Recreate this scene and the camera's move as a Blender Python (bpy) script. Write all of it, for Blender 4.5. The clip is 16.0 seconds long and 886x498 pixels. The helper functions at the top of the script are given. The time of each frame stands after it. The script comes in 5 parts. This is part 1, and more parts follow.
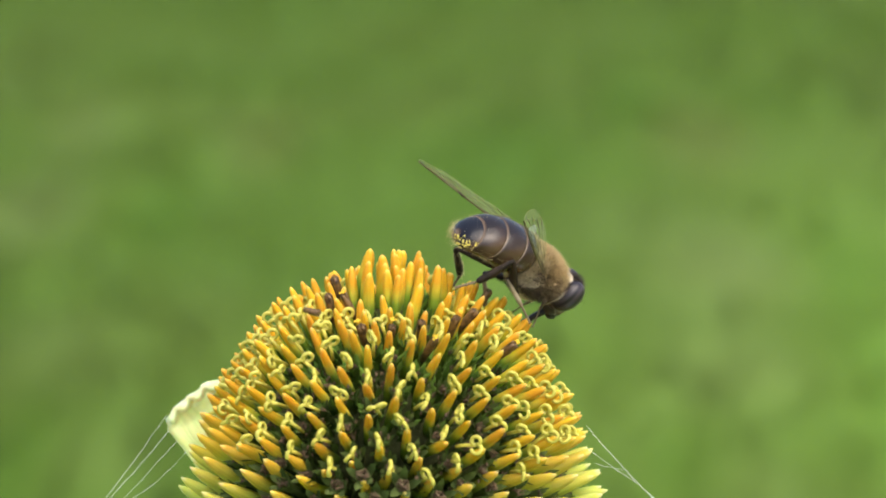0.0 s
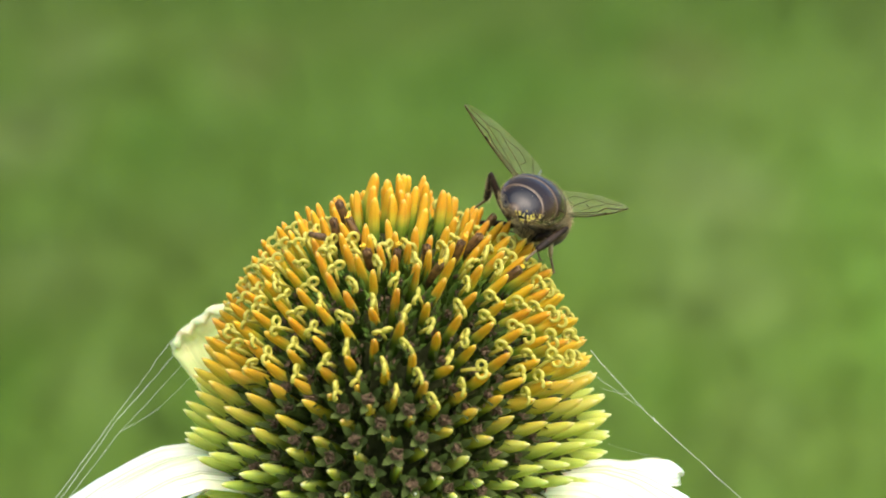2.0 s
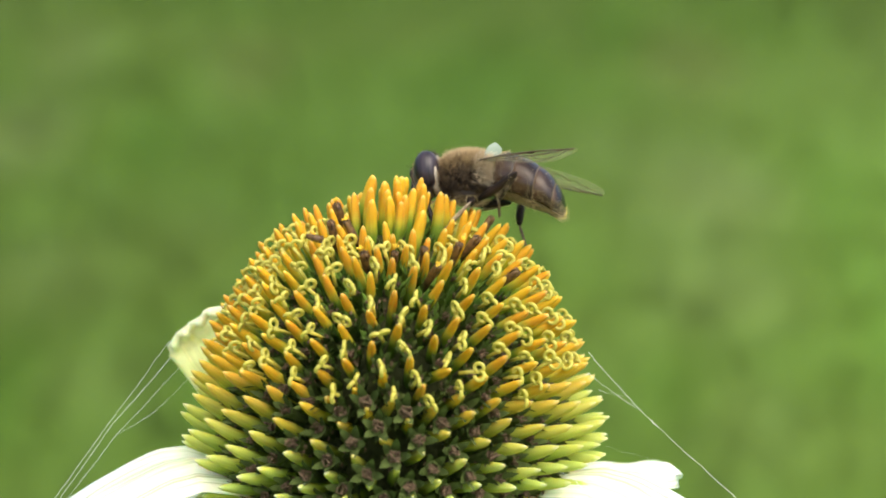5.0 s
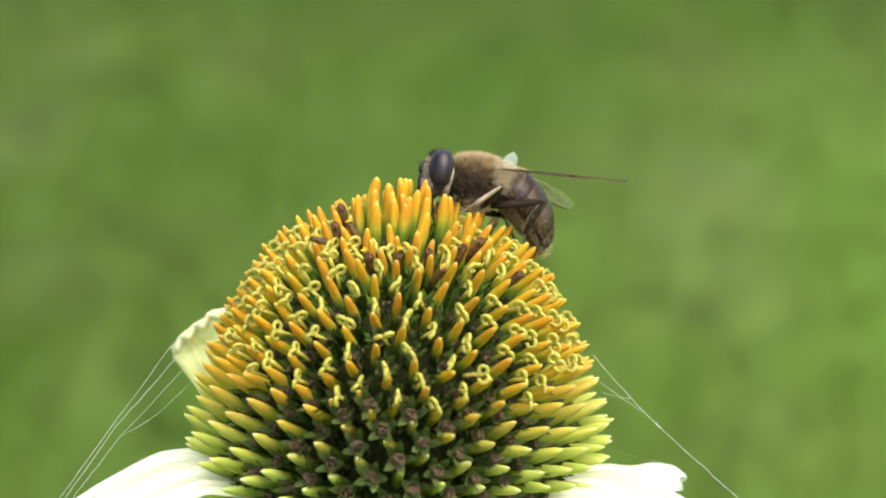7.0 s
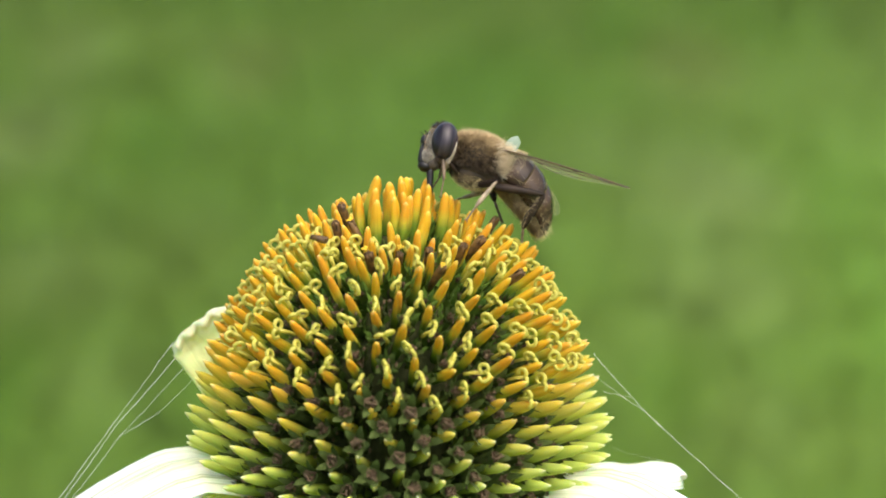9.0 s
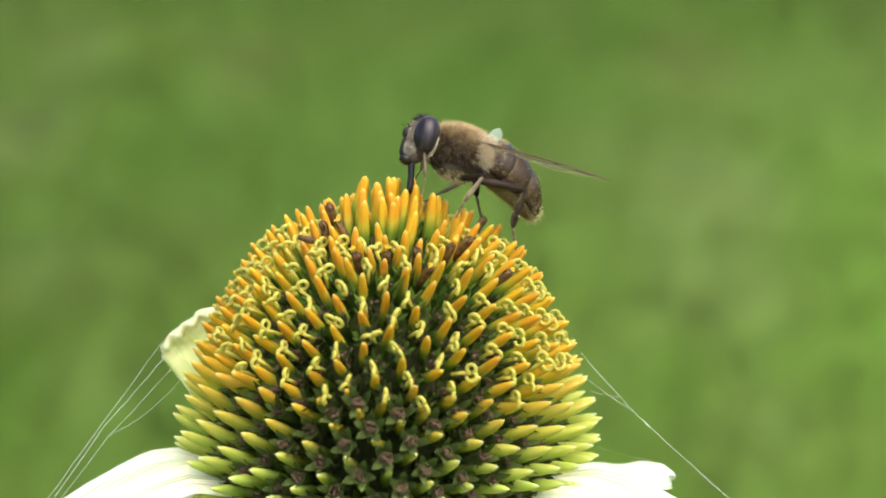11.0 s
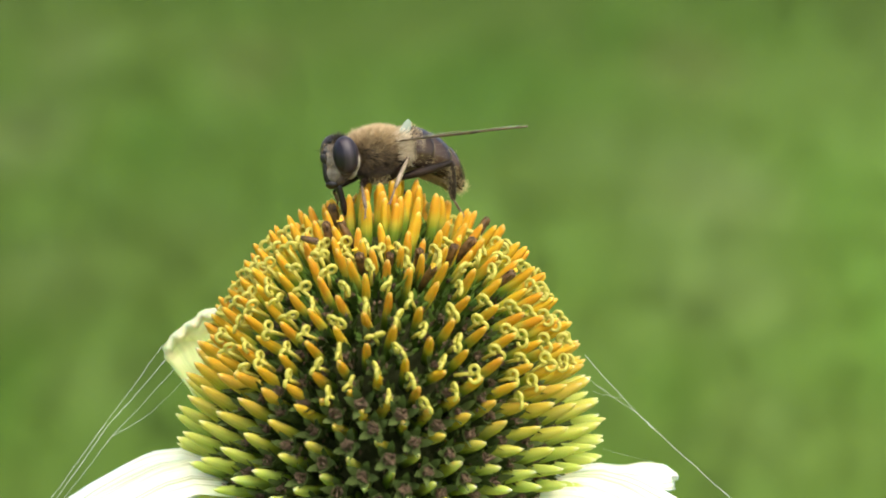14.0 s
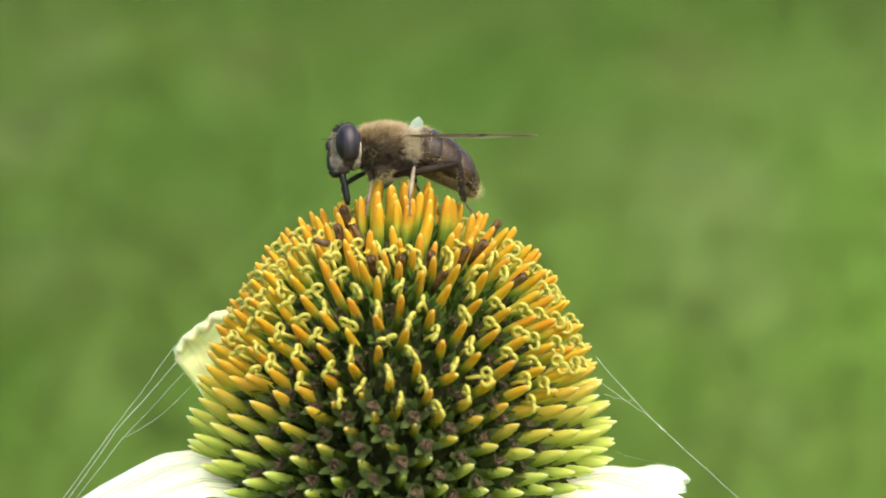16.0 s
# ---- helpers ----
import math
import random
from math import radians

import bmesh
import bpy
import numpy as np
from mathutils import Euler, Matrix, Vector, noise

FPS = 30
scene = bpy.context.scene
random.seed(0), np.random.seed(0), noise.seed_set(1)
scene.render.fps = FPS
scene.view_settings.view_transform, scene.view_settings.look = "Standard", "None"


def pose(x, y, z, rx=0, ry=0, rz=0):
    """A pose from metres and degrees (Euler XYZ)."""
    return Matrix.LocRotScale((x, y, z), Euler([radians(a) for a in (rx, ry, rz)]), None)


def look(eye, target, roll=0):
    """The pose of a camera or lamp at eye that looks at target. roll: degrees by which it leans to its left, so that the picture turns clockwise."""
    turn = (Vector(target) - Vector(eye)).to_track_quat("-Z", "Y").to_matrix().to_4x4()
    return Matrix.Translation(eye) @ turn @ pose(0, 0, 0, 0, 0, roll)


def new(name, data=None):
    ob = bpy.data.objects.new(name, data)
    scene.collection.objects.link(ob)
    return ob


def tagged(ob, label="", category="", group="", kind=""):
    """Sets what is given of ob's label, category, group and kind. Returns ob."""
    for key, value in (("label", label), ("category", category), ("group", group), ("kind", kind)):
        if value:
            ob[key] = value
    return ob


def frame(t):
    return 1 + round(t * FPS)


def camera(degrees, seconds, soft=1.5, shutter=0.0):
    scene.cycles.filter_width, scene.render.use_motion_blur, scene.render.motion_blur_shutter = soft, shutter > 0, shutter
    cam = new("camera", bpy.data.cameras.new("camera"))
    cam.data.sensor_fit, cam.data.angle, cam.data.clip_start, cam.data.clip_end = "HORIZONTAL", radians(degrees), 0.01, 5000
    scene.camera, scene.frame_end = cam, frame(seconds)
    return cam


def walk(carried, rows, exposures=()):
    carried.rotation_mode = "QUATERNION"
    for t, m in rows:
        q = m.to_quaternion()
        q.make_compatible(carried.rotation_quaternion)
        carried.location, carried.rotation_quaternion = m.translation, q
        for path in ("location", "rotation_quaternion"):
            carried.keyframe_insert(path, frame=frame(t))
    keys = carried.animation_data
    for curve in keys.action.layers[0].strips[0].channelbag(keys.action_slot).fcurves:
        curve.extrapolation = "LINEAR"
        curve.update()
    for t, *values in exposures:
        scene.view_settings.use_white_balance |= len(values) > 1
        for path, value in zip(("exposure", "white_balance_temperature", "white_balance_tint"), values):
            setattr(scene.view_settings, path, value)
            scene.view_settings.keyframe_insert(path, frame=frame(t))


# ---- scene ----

# The camera on a tripod: it tips down in the second second and then stands.
cam = camera(14.0, 16.0, soft=1.85)
cam.data.dof.use_dof = True
cam.data.dof.focus_distance = 0.297
cam.data.dof.aperture_fstop = 36.0
EYE = (0.00429, -0.2902, 0.7085)
walk(cam, [
    (0.0, pose(*EYE, 75.863, 0, 0.188)),
    (0.5, pose(*EYE, 75.863, 0, 0.188)),
    (1.0, pose(*EYE, 75.576, 0, 0.090)),
    (1.2, pose(*EYE, 75.080, 0, 0.040)),
    (1.5, pose(*EYE, 74.670, 0, 0.0)),
    (1.7, pose(*EYE, 74.670, 0, 0.0)),
    (16.0, pose(*EYE, 74.670, 0, 0.0)),
], exposures=[(0.0, 0.73), (0.8, 0.73), (1.6, 0.66), (16.0, 0.66)])

# ---- light: a bright veiled sky and a soft sun high behind the camera ----
SUN_EL, SUN_AZ = 62.0, 148.0
world = bpy.data.worlds.new("sky")
scene.world = world
world.use_nodes = True
wn = world.node_tree
sky = wn.nodes.new("ShaderNodeTexSky")
sky.sky_type = "NISHITA"
sky.sun_disc = False
sky.sun_elevation = radians(SUN_EL)
sky.sun_rotation = radians(SUN_AZ)
sky.air_density = 1.0
sky.dust_density = 4.0
sky.ozone_density = 0.6
wn.links.new(sky.outputs[0], wn.nodes["Background"].inputs[0])
wn.nodes["Background"].inputs[1].default_value = 0.19
sun_data = bpy.data.lights.new("sun", "SUN")
sun_data.energy = 1.5
sun_data.angle = radians(70)
sun_data.color = (1.0, 0.95, 0.86)
sun = new("sun", sun_data)
sun.matrix_world = look(
    (math.sin(radians(SUN_AZ)) * math.cos(radians(SUN_EL)) * 8, math.cos(radians(SUN_AZ)) * math.cos(radians(SUN_EL)) * 8,
     math.sin(radians(SUN_EL)) * 8), (0, 0, 0))

MM = 0.001


# ---- materials ----
def material(name):
    m = bpy.data.materials.new(name)
    m.use_nodes = True
    return m, m.node_tree.nodes, m.node_tree.links, m.node_tree.nodes["Principled BSDF"]


def ramp(nodes, stops):
    r = nodes.new("ShaderNodeValToRGB")
    els = r.color_ramp.elements
    while len(els) < len(stops):
        els.new(0.5)
    for el, (p, c) in zip(els, stops):
        el.position, el.color = p, (*c, 1)
    return r


def noise_tex(nodes, links, scale, detail=4, coord="Object", rough=0.55):
    tc = nodes.new("ShaderNodeTexCoord")
    n = nodes.new("ShaderNodeTexNoise")
    n.inputs["Scale"].default_value = scale
    n.inputs["Detail"].default_value = detail
    n.inputs["Roughness"].default_value = rough
    links.new(tc.outputs[coord], n.inputs["Vector"])
    return n


def bump(nodes, links, bsdf, height, strength, distance):
    b = nodes.new("ShaderNodeBump")
    b.inputs["Strength"].default_value = strength
    b.inputs["Distance"].default_value = distance
    links.new(height, b.inputs["Height"])
    links.new(b.outputs[0], bsdf.inputs["Normal"])


def mottled(name, c1, c2, scale, rough=0.6, bump_d=0.0, detail=4, subsurface=0.0, mid=(0.35, 0.65), spec=0.5):
    """A two-tone surface with grain and a little relief."""
    m, n, l, b = material(name)
    t = noise_tex(n, l, scale, detail)
    r = ramp(n, [(mid[0], c1), (mid[1], c2)])
    l.new(t.outputs["Fac"], r.inputs[0])
    l.new(r.outputs[0], b.inputs["Base Color"])
    b.inputs["Roughness"].default_value = rough
    b.inputs["Specular IOR Level"].default_value = spec
    if bump_d:
        t2 = noise_tex(n, l, scale * 3, 3)
        bump(n, l, b, t2.outputs["Fac"], 0.6, bump_d)
    if subsurface:
        b.inputs["Subsurface Weight"].default_value = subsurface
        b.inputs["Subsurface Radius"].default_value = (0.6, 0.5, 0.2)
        b.inputs["Subsurface Scale"].default_value = 0.0006
    return m


def scale_material():
    """Chaffy scales: green at the foot and orange at the tip high on the cone, all green low on it."""
    m, n, l, b = material("cone_scale")
    tc = n.new("ShaderNodeTexCoord")
    sep = n.new("ShaderNodeSeparateXYZ")
    l.new(tc.outputs["UV"], sep.inputs[0])
    high = ramp(n, [(0.0, (0.07, 0.14, 0.016)), (0.38, (0.19, 0.29, 0.03)), (0.57, (0.51, 0.42, 0.04)), (0.72, (0.60, 0.335, 0.020)),
                    (0.93, (0.61, 0.315, 0.022)), (1.0, (0.76, 0.48, 0.12))])
    low = ramp(n, [(0.0, (0.05, 0.085, 0.013)), (0.25, (0.14, 0.21, 0.026)), (0.55, (0.29, 0.385, 0.05)), (0.93, (0.47, 0.55, 0.12)),
                   (1.0, (0.66, 0.69, 0.38))])
    for r in (high, low):
        l.new(sep.outputs["Y"], r.inputs[0])
    info = n.new("ShaderNodeObjectInfo")
    loc = n.new("ShaderNodeSeparateXYZ")
    geo = n.new("ShaderNodeNewGeometry")
    l.new(geo.outputs["Position"], loc.inputs[0])
    jit = n.new("ShaderNodeMath")
    jit.operation = "MULTIPLY_ADD"
    l.new(info.outputs["Random"], jit.inputs[0])
    jit.inputs[1].default_value = 0.0016
    l.new(loc.outputs["Z"], jit.inputs[2])
    mp = n.new("ShaderNodeMapRange")
    mp.interpolation_type = "SMOOTHSTEP"
    mp.inputs["From Min"].default_value = 0.620 - 0.0065
    mp.inputs["From Max"].default_value = 0.620 + 0.0045
    l.new(jit.outputs[0], mp.inputs["Value"])
    mix = n.new("ShaderNodeMix")
    mix.data_type = "RGBA"
    l.new(mp.outputs[0], mix.inputs[0])
    l.new(low.outputs[0], mix.inputs[6])
    l.new(high.outputs[0], mix.inputs[7])
    # fine streaks along the scale and a slight difference from scale to scale
    st = noise_tex(n, l, 1.0, 3)
    mpv = n.new("ShaderNodeMapping")
    mpv.inputs["Scale"].default_value = (5000, 5000, 500)
    l.new(tc.outputs["Object"], mpv.inputs[0])
    l.new(mpv.outputs[0], st.inputs["Vector"])
    hsv = n.new("ShaderNodeHueSaturation")
    val = n.new("ShaderNodeMapRange")
    val.inputs["To Min"].default_value, val.inputs["To Max"].default_value = 0.72, 1.22
    l.new(st.outputs["Fac"], val.inputs["Value"])
    l.new(val.outputs[0], hsv.inputs["Value"])
    hue = n.new("ShaderNodeMapRange")
    hue.inputs["To Min"].default_value, hue.inputs["To Max"].default_value = 0.49, 0.512
    l.new(info.outputs["Random"], hue.inputs["Value"])
    l.new(hue.outputs[0], hsv.inputs["Hue"])
    l.new(mix.outputs[2], hsv.inputs["Color"])
    l.new(hsv.outputs[0], b.inputs["Base Color"])
    b.inputs["Roughness"].default_value = 0.66
    b.inputs["Specular IOR Level"].default_value = 0.10
    b.inputs["Subsurface Weight"].default_value = 0.55
    b.inputs["Subsurface Radius"].default_value = (1.0, 0.7, 0.15)
    b.inputs["Subsurface Scale"].default_value = 0.0008
    bump(n, l, b, st.outputs["Fac"], 0.35, 0.00006)
    return m


def lobe_material():
    """Floret lobes: fresh green near the top of the cone, dark green low on it."""
    m, n, l, b = material("floret_lobe")
    geo = n.new("ShaderNodeNewGeometry")
    sep = n.new("ShaderNodeSeparateXYZ")
    l.new(geo.outputs["Position"], sep.inputs[0])
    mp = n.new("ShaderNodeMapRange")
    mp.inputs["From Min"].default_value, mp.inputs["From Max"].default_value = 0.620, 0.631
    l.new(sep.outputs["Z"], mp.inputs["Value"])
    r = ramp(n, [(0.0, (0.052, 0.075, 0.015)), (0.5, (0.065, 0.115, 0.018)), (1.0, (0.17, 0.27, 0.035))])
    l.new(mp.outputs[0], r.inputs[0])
    hsv = n.new("ShaderNodeHueSaturation")
    v = n.new("ShaderNodeMapRange")
    v.inputs["To Min"].default_value, v.inputs["To Max"].default_value = 0.45, 1.4
    l.new(geo.outputs["Random Per Island"], v.inputs["Value"])
    l.new(v.outputs[0], hsv.inputs["Value"])
    l.new(r.outputs[0], hsv.inputs["Color"])
    l.new(hsv.outputs[0], b.inputs["Base Color"])
    b.inputs["Roughness"].default_value = 0.6
    b.inputs["Specular IOR Level"].default_value = 0.15
    return m


def petal_material(name, young=False):
    m, n, l, b = material(name)
    tc = n.new("ShaderNodeTexCoord")
    mpv = n.new("ShaderNodeMapping")
    mpv.inputs["Scale"].default_value = (9, 0.6, 9)
    l.new(tc.outputs["UV"], mpv.inputs[0])
    st = n.new("ShaderNodeTexNoise")
    st.inputs["Scale"].default_value = 3.0
    l.new(mpv.outputs[0], st.inputs["Vector"])
    sep = n.new("ShaderNodeSeparateXYZ")
    l.new(tc.outputs["UV"], sep.inputs[0])
    r = ramp(n, [(0.0, (0.50, 0.56, 0.20)), (0.18, (0.86, 0.87, 0.62)), (0.5, (0.88, 0.88, 0.78)), (1.0, (0.86, 0.87, 0.70))]) if not young else \
        ramp(n, [(0.0, (0.50, 0.56, 0.20)), (0.3, (0.93, 0.95, 0.36)), (0.8, (0.97, 0.97, 0.48)), (1.0, (0.97, 0.97, 0.62))])
    l.new(sep.outputs["Y"], r.inputs[0])
    mix = n.new("ShaderNodeMix")
    mix.data_type = "RGBA"
    mix.blend_type = "MULTIPLY"
    mix.inputs[0].default_value = 0.25 if young else 0.9
    r2 = ramp(n, [(0.36, (0.58, 0.62, 0.40)), (0.46, (0.93, 0.94, 0.84)), (0.56, (1, 1, 1))])
    l.new(st.outputs["Fac"], r2.inputs[0])
    l.new(r.outputs[0], mix.inputs[6])
    l.new(r2.outputs[0], mix.inputs[7])
    l.new(mix.outputs[2], b.inputs["Base Color"])
    b.inputs["Roughness"].default_value = 0.5
    b.inputs["Subsurface Weight"].default_value = 0.3
    b.inputs["Subsurface Scale"].default_value = 0.001
    b.inputs["Specular IOR Level"].default_value = 0.15
    bump(n, l, b, st.outputs["Fac"], 0.5, 0.0002)
    through_light = n.new("ShaderNodeBsdfTranslucent")
    l.new(mix.outputs[2], through_light.inputs["Color"])
    both = n.new("ShaderNodeMixShader")
    both.inputs[0].default_value = 0.28 if young else 0.12
    l.new(b.outputs[0], both.inputs[1])
    l.new(through_light.outputs[0], both.inputs[2])
    l.new(both.outputs[0], n["Material Output"].inputs[0])
    return m


# thin, dry, lush and mossy spots of the turf: middle, half axes, colour, share
PALE, OLIVE, LUSH, DARK = (0.128, 0.178, 0.048), (0.108, 0.148, 0.030), (0.060, 0.134, 0.010), (0.072, 0.118, 0.019)
SPOTS = [
    (-0.03, 2.61, 0.12, 0.29, LUSH, 0.28),
    (0.16, 2.26, 0.05, 0.30, PALE, 0.25),
    (-0.21, 1.94, 0.07, 0.18, PALE, 0.25),
    (-0.35, 2.65, 0.07, 0.21, PALE, 0.60),
    (-0.34, 2.96, 0.05, 0.20, PALE, 0.45),
    (-0.17, 2.90, 0.06, 0.21, OLIVE, 0.60),
    (-0.24, 2.64, 0.05, 0.19, LUSH, 0.60),
    (0.17, 3.07, 0.05, 0.27, LUSH, 0.60),
    (0.05, 2.85, 0.11, 0.34, LUSH, 0.65),
    (0.15, 1.92, 0.04, 0.12, LUSH, 0.50),
    (-0.28, 1.95, 0.03, 0.23, LUSH, 0.56),
    (0.23, 2.92, 0.08, 0.25, OLIVE, 0.70),
    (0.18, 2.60, 0.12, 0.14, DARK, 0.70),
    (0.22, 2.44, 0.09, 0.21, PALE, 0.70),
    (0.21, 2.18, 0.07, 0.20, PALE, 0.52),
    (0.20, 1.88, 0.05, 0.16, PALE, 0.25),
    (0.17, 1.74, 0.03, 0.08, DARK, 0.50),
    (0.42, 3.05, 0.06, 0.46, DARK, 0.60),
    (0.31, 2.12, 0.04, 0.77, LUSH, 0.36),
    (-0.29, 2.20, 0.08, 0.20, PALE, 0.30),
    (-0.11, 2.34, 0.07, 0.19, LUSH, 0.41),
    (0.09, 2.63, 0.10, 0.18, DARK, 0.36),
    (0.19, 1.80, 0.14, 0.19, DARK, 0.30),
    (-0.43, 3.24, 0.08, 0.38, DARK, 0.36),
]


def lawn_material(name, per_blade):
    """Grass of uneven vigour: fresh green, thin yellowish and worn greyish patches."""
    m, n, l, b = material(name)
    geo = n.new("ShaderNodeNewGeometry")
    t1 = n.new("ShaderNodeTexNoise")
    t1.inputs["Scale"].default_value = 4.0
    t1.inputs["Detail"].default_value = 1.0
    t2 = n.new("ShaderNodeTexNoise")
    t2.inputs["Scale"].default_value = 3.1
    t2.inputs["Detail"].default_value = 1.0
    for t in (t1, t2):
        l.new(geo.outputs["Position"], t.inputs["Vector"])
    r1 = ramp(n, [(0.28, (0.071, 0.138, 0.014)), (0.50, (0.081, 0.149, 0.0175)), (0.72, (0.091, 0.160, 0.023))])
    l.new(t1.outputs["Fac"], r1.inputs[0])
    r2 = ramp(n, [(0.42, (0, 0, 0)), (0.66, (1, 1, 1))])
    l.new(t2.outputs["Fac"], r2.inputs[0])
    mix = n.new("ShaderNodeMix")
    mix.data_type = "RGBA"
    mul = n.new("ShaderNodeMath")
    mul.operation = "MULTIPLY"
    mul.inputs[1].default_value = 0.25
    l.new(r2.outputs[0], mul.inputs[0])
    l.new(mul.outputs[0], mix.inputs[0])
    l.new(r1.outputs[0], mix.inputs[6])
    mix.inputs[7].default_value = (0.112, 0.148, 0.032, 1)
    out = mix.outputs[2]
    for x, y, rx, ry, colour, share in SPOTS:
        off = n.new("ShaderNodeVectorMath")
        off.operation = "MULTIPLY_ADD"
        l.new(geo.outputs["Position"], off.inputs[0])
        off.inputs[1].default_value = (1 / rx, 1 / ry, 0)
        off.inputs[2].default_value = (-x / rx, -y / ry, 0)
        far = n.new("ShaderNodeVectorMath")
        far.operation = "LENGTH"
        l.new(off.outputs[0], far.inputs[0])
        soft = n.new("ShaderNodeMapRange")
        soft.interpolation_type = "SMOOTHSTEP"
        soft.inputs["From Min"].default_value, soft.inputs["From Max"].default_value = 0.15, 1.0
        soft.inputs["To Min"].default_value, soft.inputs["To Max"].default_value = share, 0.0
        l.new(far.outputs[1], soft.inputs["Value"])
        spot = n.new("ShaderNodeMix")
        spot.data_type = "RGBA"
        l.new(soft.outputs[0], spot.inputs[0])
        l.new(out, spot.inputs[6])
        spot.inputs[7].default_value = (*colour, 1)
        out = spot.outputs[2]
    if per_blade:
        hsv = n.new("ShaderNodeHueSaturation")
        v = n.new("ShaderNodeMapRange")
        v.inputs["To Min"].default_value, v.inputs["To Max"].default_value = 0.92, 1.08
        l.new(geo.outputs["Random Per Island"], v.inputs["Value"])
        l.new(v.outputs[0], hsv.inputs["Value"])
        l.new(out, hsv.inputs["Color"])
        out = hsv.outputs[0]
    # the turf colour grows brighter towards the near right, darker towards the far left
    sep = n.new("ShaderNodeSeparateXYZ")
    l.new(geo.outputs["Position"], sep.inputs[0])
    k1 = n.new("ShaderNodeMath")
    k1.operation = "MULTIPLY_ADD"
    l.new(sep.outputs["Y"], k1.inputs[0])
    k1.inputs[1].default_value = -0.6
    l.new(sep.outputs["X"], k1.inputs[2])
    mp = n.new("ShaderNodeMapRange")
    mp.interpolation_type = "SMOOTHSTEP"
    mp.inputs["From Min"].default_value, mp.inputs["From Max"].default_value = -1.75, -0.80
    mp.inputs["To Min"].default_value, mp.inputs["To Max"].default_value = (1.00, 1.40) if per_blade else (1.02, 1.40)
    l.new(k1.outputs[0], mp.inputs["Value"])
    hv = n.new("ShaderNodeHueSaturation")
    l.new(mp.outputs[0], hv.inputs["Value"])
    l.new(out, hv.inputs["Color"])
    l.new(hv.outputs[0], b.inputs["Base Color"])
    b.inputs["Roughness"].default_value = 0.7
    b.inputs["Specular IOR Level"].default_value = 0.1
    if per_blade:
        # blades scatter light all round, so they are lit as the turf is
        up = n.new("ShaderNodeCombineXYZ")
        up.inputs[2].default_value = 1.0
        l.new(up.outputs[0], b.inputs["Normal"])
    return m


def tergite_material(name, stops):
    """Glossy blackish-brown back plates with amber side patches and a pale hind rim."""
    m, n, l, b = material(name)
    tc = n.new("ShaderNodeTexCoord")
    sep = n.new("ShaderNodeSeparateXYZ")
    l.new(tc.outputs["Generated"], sep.inputs[0])
    ab = n.new("ShaderNodeMath")
    ab.operation = "SUBTRACT"
    l.new(sep.outputs["Y"], ab.inputs[0])
    ab.inputs[1].default_value = 0.5
    ab2 = n.new("ShaderNodeMath")
    ab2.operation = "ABSOLUTE"
    l.new(ab.outputs[0], ab2.inputs[0])
    t = noise_tex(n, l, 900, 3)
    add = n.new("ShaderNodeMath")
    add.operation = "MULTIPLY_ADD"
    l.new(t.outputs["Fac"], add.inputs[0])
    add.inputs[1].default_value = 0.12
    l.new(ab2.outputs[0], add.inputs[2])
    fore = n.new("ShaderNodeMath")
    fore.operation = "MULTIPLY_ADD"
    l.new(sep.outputs["X"], fore.inputs[0])
    fore.inputs[1].default_value = 0.22
    l.new(add.outputs[0], fore.inputs[2])
    r = ramp(n, stops)
    l.new(fore.outputs[0], r.inputs[0])
    rim = ramp(n, [(0.0, (0.17, 0.115, 0.07)), (0.05, (0.06, 0.038, 0.024)), (0.12, (0.0, 0.0, 0.0))])
    l.new(sep.outputs["X"], rim.inputs[0])
    mix = n.new("ShaderNodeMix")
    mix.data_type = "RGBA"
    mix.blend_type = "LIGHTEN"
    mix.inputs[0].default_value = 1.0
    l.new(r.outputs[0], mix.inputs[6])
    l.new(rim.outputs[0], mix.inputs[7])
    l.new(mix.outputs[2], b.inputs["Base Color"])
    b.inputs["Roughness"].default_value = 0.20
    b.inputs["Specular IOR Level"].default_value = 0.36
    t3 = noise_tex(n, l, 3800, 4)
    bump(n, l, b, t3.outputs["Fac"], 0.15, 0.00003)
    return m


def fur_material():
    """Hair golden on the back and grey-brown on the flanks."""
    m, n, l, b = material("fur")
    tc = n.new("ShaderNodeTexCoord")
    sep = n.new("ShaderNodeSeparateXYZ")
    l.new(tc.outputs["Object"], sep.inputs[0])
    t = noise_tex(n, l, 1300, 4)
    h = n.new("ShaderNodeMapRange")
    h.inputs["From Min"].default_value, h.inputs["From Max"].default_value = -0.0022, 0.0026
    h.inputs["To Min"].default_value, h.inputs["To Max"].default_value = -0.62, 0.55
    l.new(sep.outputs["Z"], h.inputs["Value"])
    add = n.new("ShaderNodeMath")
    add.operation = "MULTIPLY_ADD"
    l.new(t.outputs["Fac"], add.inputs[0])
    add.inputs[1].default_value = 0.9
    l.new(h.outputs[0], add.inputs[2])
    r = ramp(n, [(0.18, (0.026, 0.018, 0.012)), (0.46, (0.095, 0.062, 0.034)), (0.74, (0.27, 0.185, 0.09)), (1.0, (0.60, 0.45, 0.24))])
    geo = n.new("ShaderNodeNewGeometry")
    one = n.new("ShaderNodeMath")
    one.operation = "MULTIPLY_ADD"
    l.new(geo.outputs["Random Per Island"], one.inputs[0])
    one.inputs[1].default_value = 0.50
    l.new(add.outputs[0], one.inputs[2])
    l.new(one.outputs[0], r.inputs[0])
    l.new(r.outputs[0], b.inputs["Base Color"])
    b.inputs["Roughness"].default_value = 0.55
    return m


